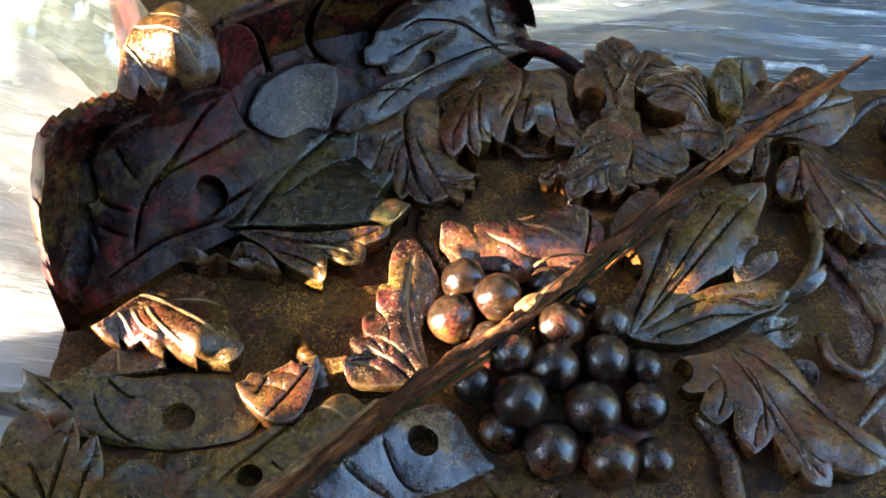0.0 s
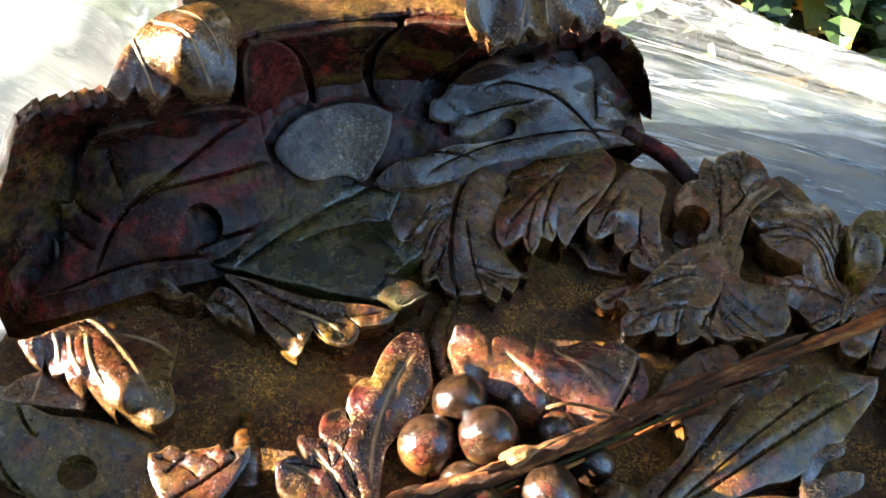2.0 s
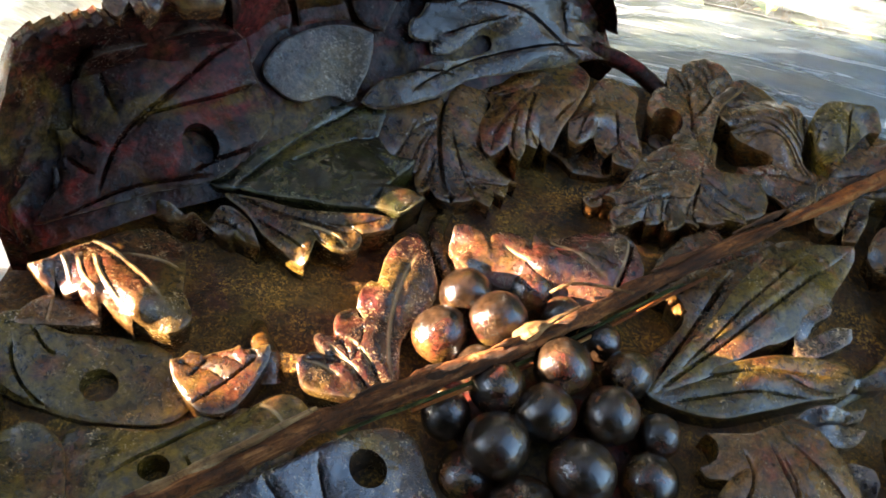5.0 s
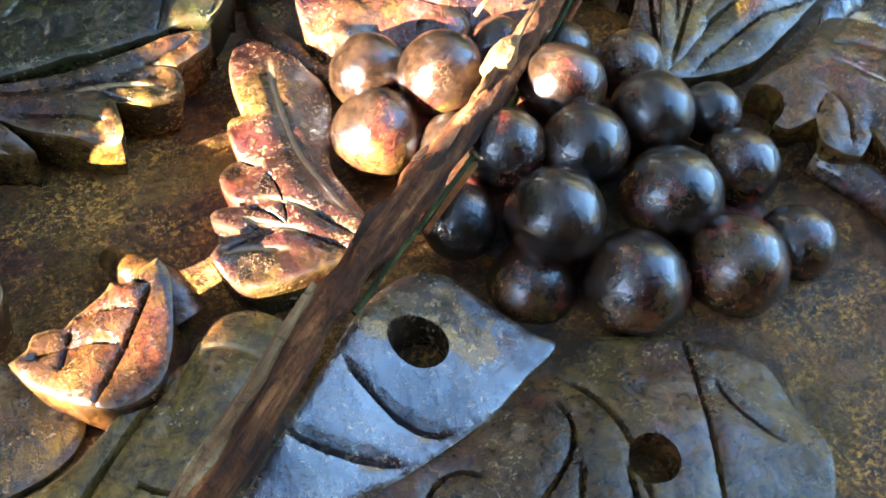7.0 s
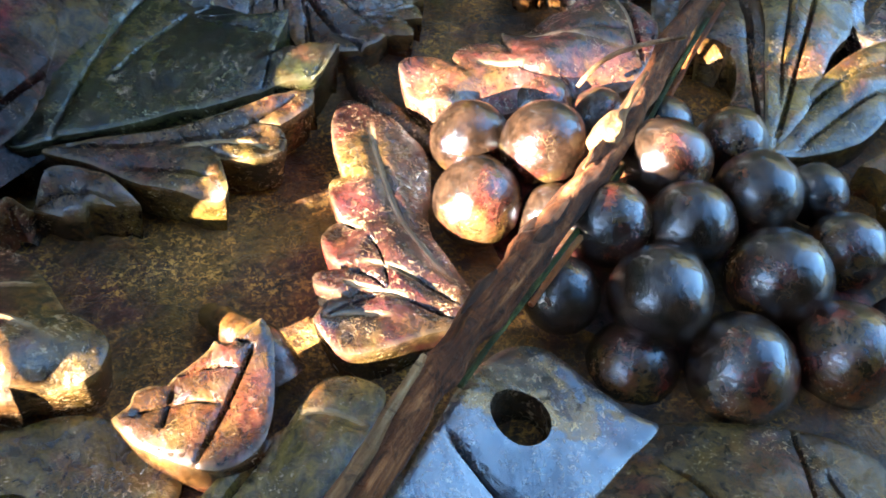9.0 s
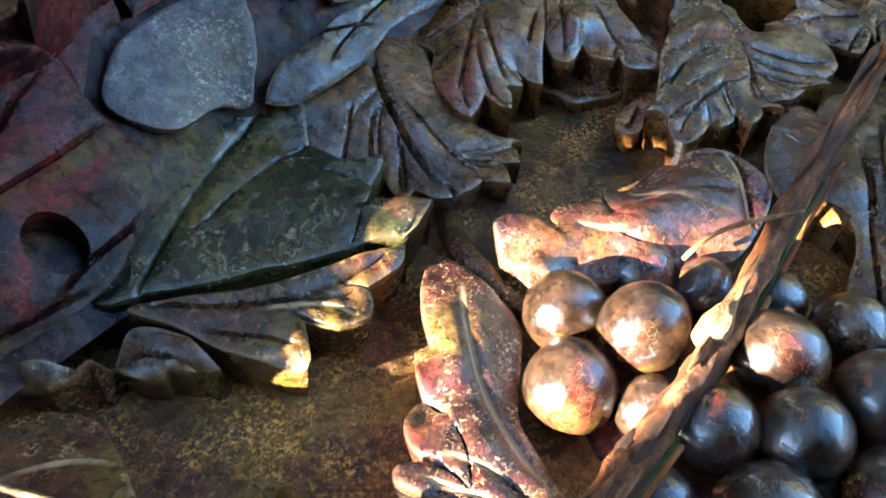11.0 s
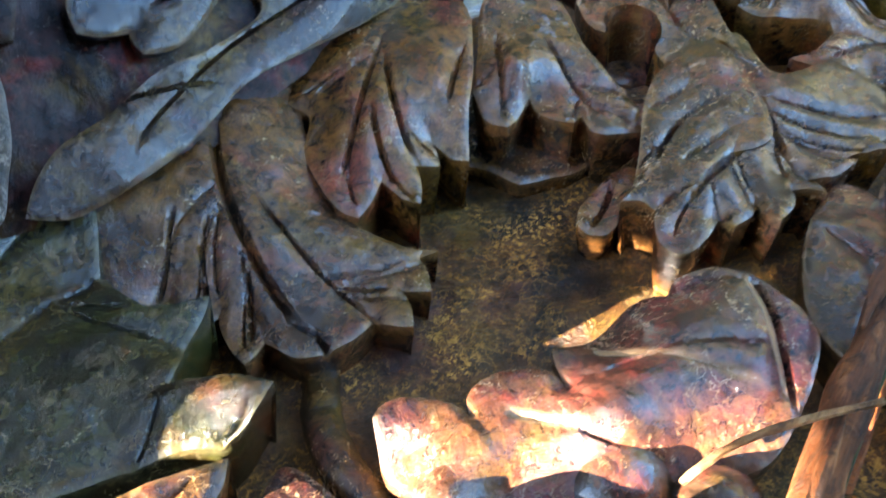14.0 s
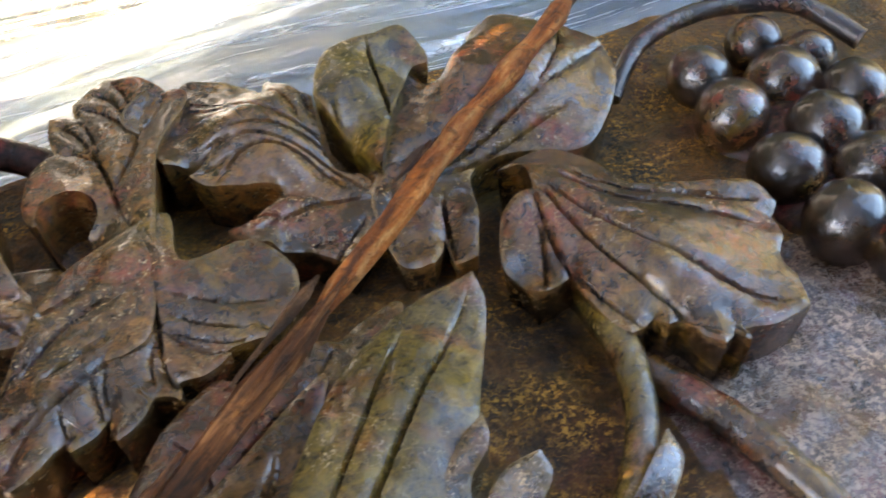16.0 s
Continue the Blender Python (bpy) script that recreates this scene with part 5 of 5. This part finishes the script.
# ---- garden behind ----
def foliage(name, a, b, c):
    mat, nodes, links, bsdf = material(name)
    geo = nodes.new("ShaderNodeNewGeometry")
    links.new(ramp(nodes, links, geo.outputs["Random Per Island"], [(0.1, a), (0.7, b), (0.97, c)]).outputs[0], bsdf.inputs["Base Color"])
    bsdf.inputs["Roughness"].default_value = 0.45
    return mat


IVY = foliage("ivy_leaves", (0.016, 0.036, 0.010), (0.060, 0.105, 0.030), (0.30, 0.15, 0.02))


def build_cover():
    rng = random.Random(5)
    verts, faces = [], []
    for i in range(19000):
        reach, turn = 1.6 * rng.random() ** 0.8, rng.uniform(0, 2 * math.pi)
        x, y = 0.5 + reach * math.cos(turn) * 1.1, 1.75 + reach * math.sin(turn) * 0.8
        if i >= 15000:
            # thickest just behind the package
            x, y = rng.gauss(0.25, 0.3), rng.gauss(1.22, 0.13)
        if y < (0.66 if i < 15000 else 1.0) or i < 15000 and noise.noise(Vector((x * 2.2, y * 2.2, 8))) < -0.25 - 0.4 * (1.2 - reach):
            continue
        z = -0.42 + rng.uniform(0.0, 0.22) * (0.5 + noise.noise(Vector((x * 3, y * 3, 0))))
        size = rng.uniform(0.016, 0.038) if i < 15000 else rng.uniform(0.03, 0.055)
        m = pose(x, y, z, rng.uniform(-50, 50), rng.uniform(-50, 50), rng.uniform(0, 360))
        n = len(verts)
        for px, py, pz in ((0, 0, 0), (0.45, 0.35, 0.12), (0.3, 0.8, 0.1), (0, 1.1, -0.1), (-0.3, 0.8, 0.1), (-0.45, 0.35, 0.12), (0, 0.5, 0)):
            verts.append(m @ Vector((px * size, py * size, pz * size)))
        faces += [(n, n + 1, n + 6), (n + 1, n + 2, n + 6), (n + 2, n + 3, n + 6), (n + 3, n + 4, n + 6), (n + 4, n + 5, n + 6), (n + 5, n, n + 6)]
    me = bpy.data.meshes.new("ivy_cover")
    me.from_pydata([tuple(v) for v in verts], [], faces)
    me.materials.append(IVY)
    return tagged(new("ivy_cover", me), "low ivy with some yellow fallen leaves on the soil", "ground cover", kind="stuff")


build_cover()

TRUNK = simple("grey_bark", (0.05, 0.055, 0.06), (0.22, 0.23, 0.25), 60)
bm = bmesh.new()
rows = []
for j in range(26):
    h = -0.44 + 2.4 * (j / 25) ** 1.3
    flare = 0.085 + 0.07 * math.exp(-(h + 0.42) * 9)
    rows.append([bm.verts.new((0.02 + 0.03 * h + flare * (1 + 0.18 * noise.noise(Vector((math.cos(t) * 2, math.sin(t) * 2, h * 4)))) * math.cos(t),
                               1.42 + flare * math.sin(t) * (1 + 0.18 * noise.noise(Vector((math.cos(t) * 2, math.sin(t) * 2, h * 4)))), h))
                 for t in [2 * math.pi * k / 28 for k in range(28)]])
grid_faces(bm, rows, True)
bm.faces.new(rows[-1])
tree = new("tree")
tree.location = (0.02, 1.42, -0.42)
tagged(tree, "grey-barked garden tree with added leaves overhead that screen the sky", "tree")
me_shift = Matrix.Translation((-0.02, -1.42, 0.42))
trunk = finish(bm, "trunk", TRUNK, tree)
trunk.data.transform(me_shift)
LEAFAGE = foliage("screen_leaves", (0.008, 0.012, 0.004), (0.022, 0.030, 0.008), (0.10, 0.07, 0.015))


def build_sky_screen():
    """Unseen leaves added in loose clumps round the limbs to block sky, open towards the bright side."""
    rng = random.Random(11)
    verts, faces = [], []
    limbs = []
    while len(limbs) < 170:
        x, y = rng.uniform(-3.4, 3.0), rng.uniform(-2.6, 3.6)
        bearing = math.degrees(math.atan2(x, y))
        z = rng.uniform(2.3, 3.6)
        if math.hypot(x, y) > 3.6 or math.hypot(x - 0.35, y - 1.35) < 0.25 or (55 < bearing < 150 and math.hypot(x, y) > 0.55):
            continue
        limbs.append((x, y, z))
    for x, y, z in limbs:
        for k in range(84):
            p = Vector((x + rng.gauss(0, 0.24), y + rng.gauss(0, 0.24), z + rng.gauss(0, 0.13)))
            size = rng.uniform(0.07, 0.13)
            m = Matrix.Translation(p) @ pose(0, 0, 0, rng.uniform(-45, 45), rng.uniform(-45, 45), rng.uniform(0, 360))
            n = len(verts)
            for px, py, pz in ((0, 0, 0), (0.42, 0.4, 0.1), (0, 1.1, -0.1), (-0.42, 0.4, 0.1), (0, 0.5, 0)):
                verts.append(me_shift @ m @ Vector((px * size, py * size, pz * size)))
            faces += [(n, n + 1, n + 4), (n + 1, n + 2, n + 4), (n + 2, n + 3, n + 4), (n + 3, n, n + 4)]
    me = bpy.data.meshes.new("sky_screen")
    me.from_pydata([tuple(v) for v in verts], [], faces)
    me.materials.append(LEAFAGE)
    new("sky_screen", me).parent = tree
    for k, (x, y, z) in enumerate(limbs[::12]):
        c = spline([(30, 1430, 1100), (30 + 0.4 * x * 1000, 1430 + 0.4 * (y - 1.4) * 1000, 1750), (x * 1000, y * 1000, z * 1000)], 8)
        ob = finish(tube(c, [45 - 35 * i / len(c) for i in range(len(c))], 8, 0.2, k), "limb", TRUNK, tree)
        ob.data.transform(me_shift)


build_sky_screen()

# ---- unseen foliage added round the place to block the sky ----
HEDGE = simple("autumn_foliage", (0.030, 0.034, 0.012), (0.10, 0.085, 0.030), 5, 0.9, (0.16, 0.10, 0.03))


def hedge(name, start, end, low, high, radius):
    """An added dense hedge that blocks sky, along an arc round the place, between two bearings, with an uneven top."""
    bm = bmesh.new()
    rows = []
    n = int(abs(end - start) / 1.5)
    for i in range(n + 1):
        a = radians(start + (end - start) * i / n)
        top = low + (high - low) * (0.5 + 0.5 * noise.noise(Vector((a * 5, 0, 3)))) + 0.5 * noise.noise(Vector((a * 25, 1, 0)))
        ends = smooth_step(min(i, n - i) / 6)
        top = 0.2 + (top - 0.2) * ends
        row = []
        for j in range(15):
            h = -0.42 + (top + 0.42) * j / 14
            r = radius + 0.5 * noise.noise(Vector((a * 12, h * 1.5, 0))) + 0.2 * noise.noise(Vector((a * 50, h * 6, 4)))
            row.append(bm.verts.new((r * math.sin(a), r * math.cos(a), h)))
        far = radius + 1.2
        row.append(bm.verts.new((far * math.sin(a), far * math.cos(a), top - 0.2)))
        row.append(bm.verts.new((far * math.sin(a), far * math.cos(a), -0.42)))
        rows.append(row)
    grid_faces(bm, rows)
    return tagged(finish(bm, name, HEDGE), "added unseen hedge in yellow-brown autumn leaf that blocks the sky", "hedge", kind="structure")


hedge("sky_block_back", -98, 35, 6.2, 7.6, 6.0)
hedge("sky_block_corner", 28, 80, 5.6, 7.2, 6.5)
hedge("sky_block_right", 75, 140, 0.9, 1.8, 7.0)
# close in, for the person whose body would block light from there
hedge("body_block_front", 118, 234, 4.4, 5.4, 2.5)
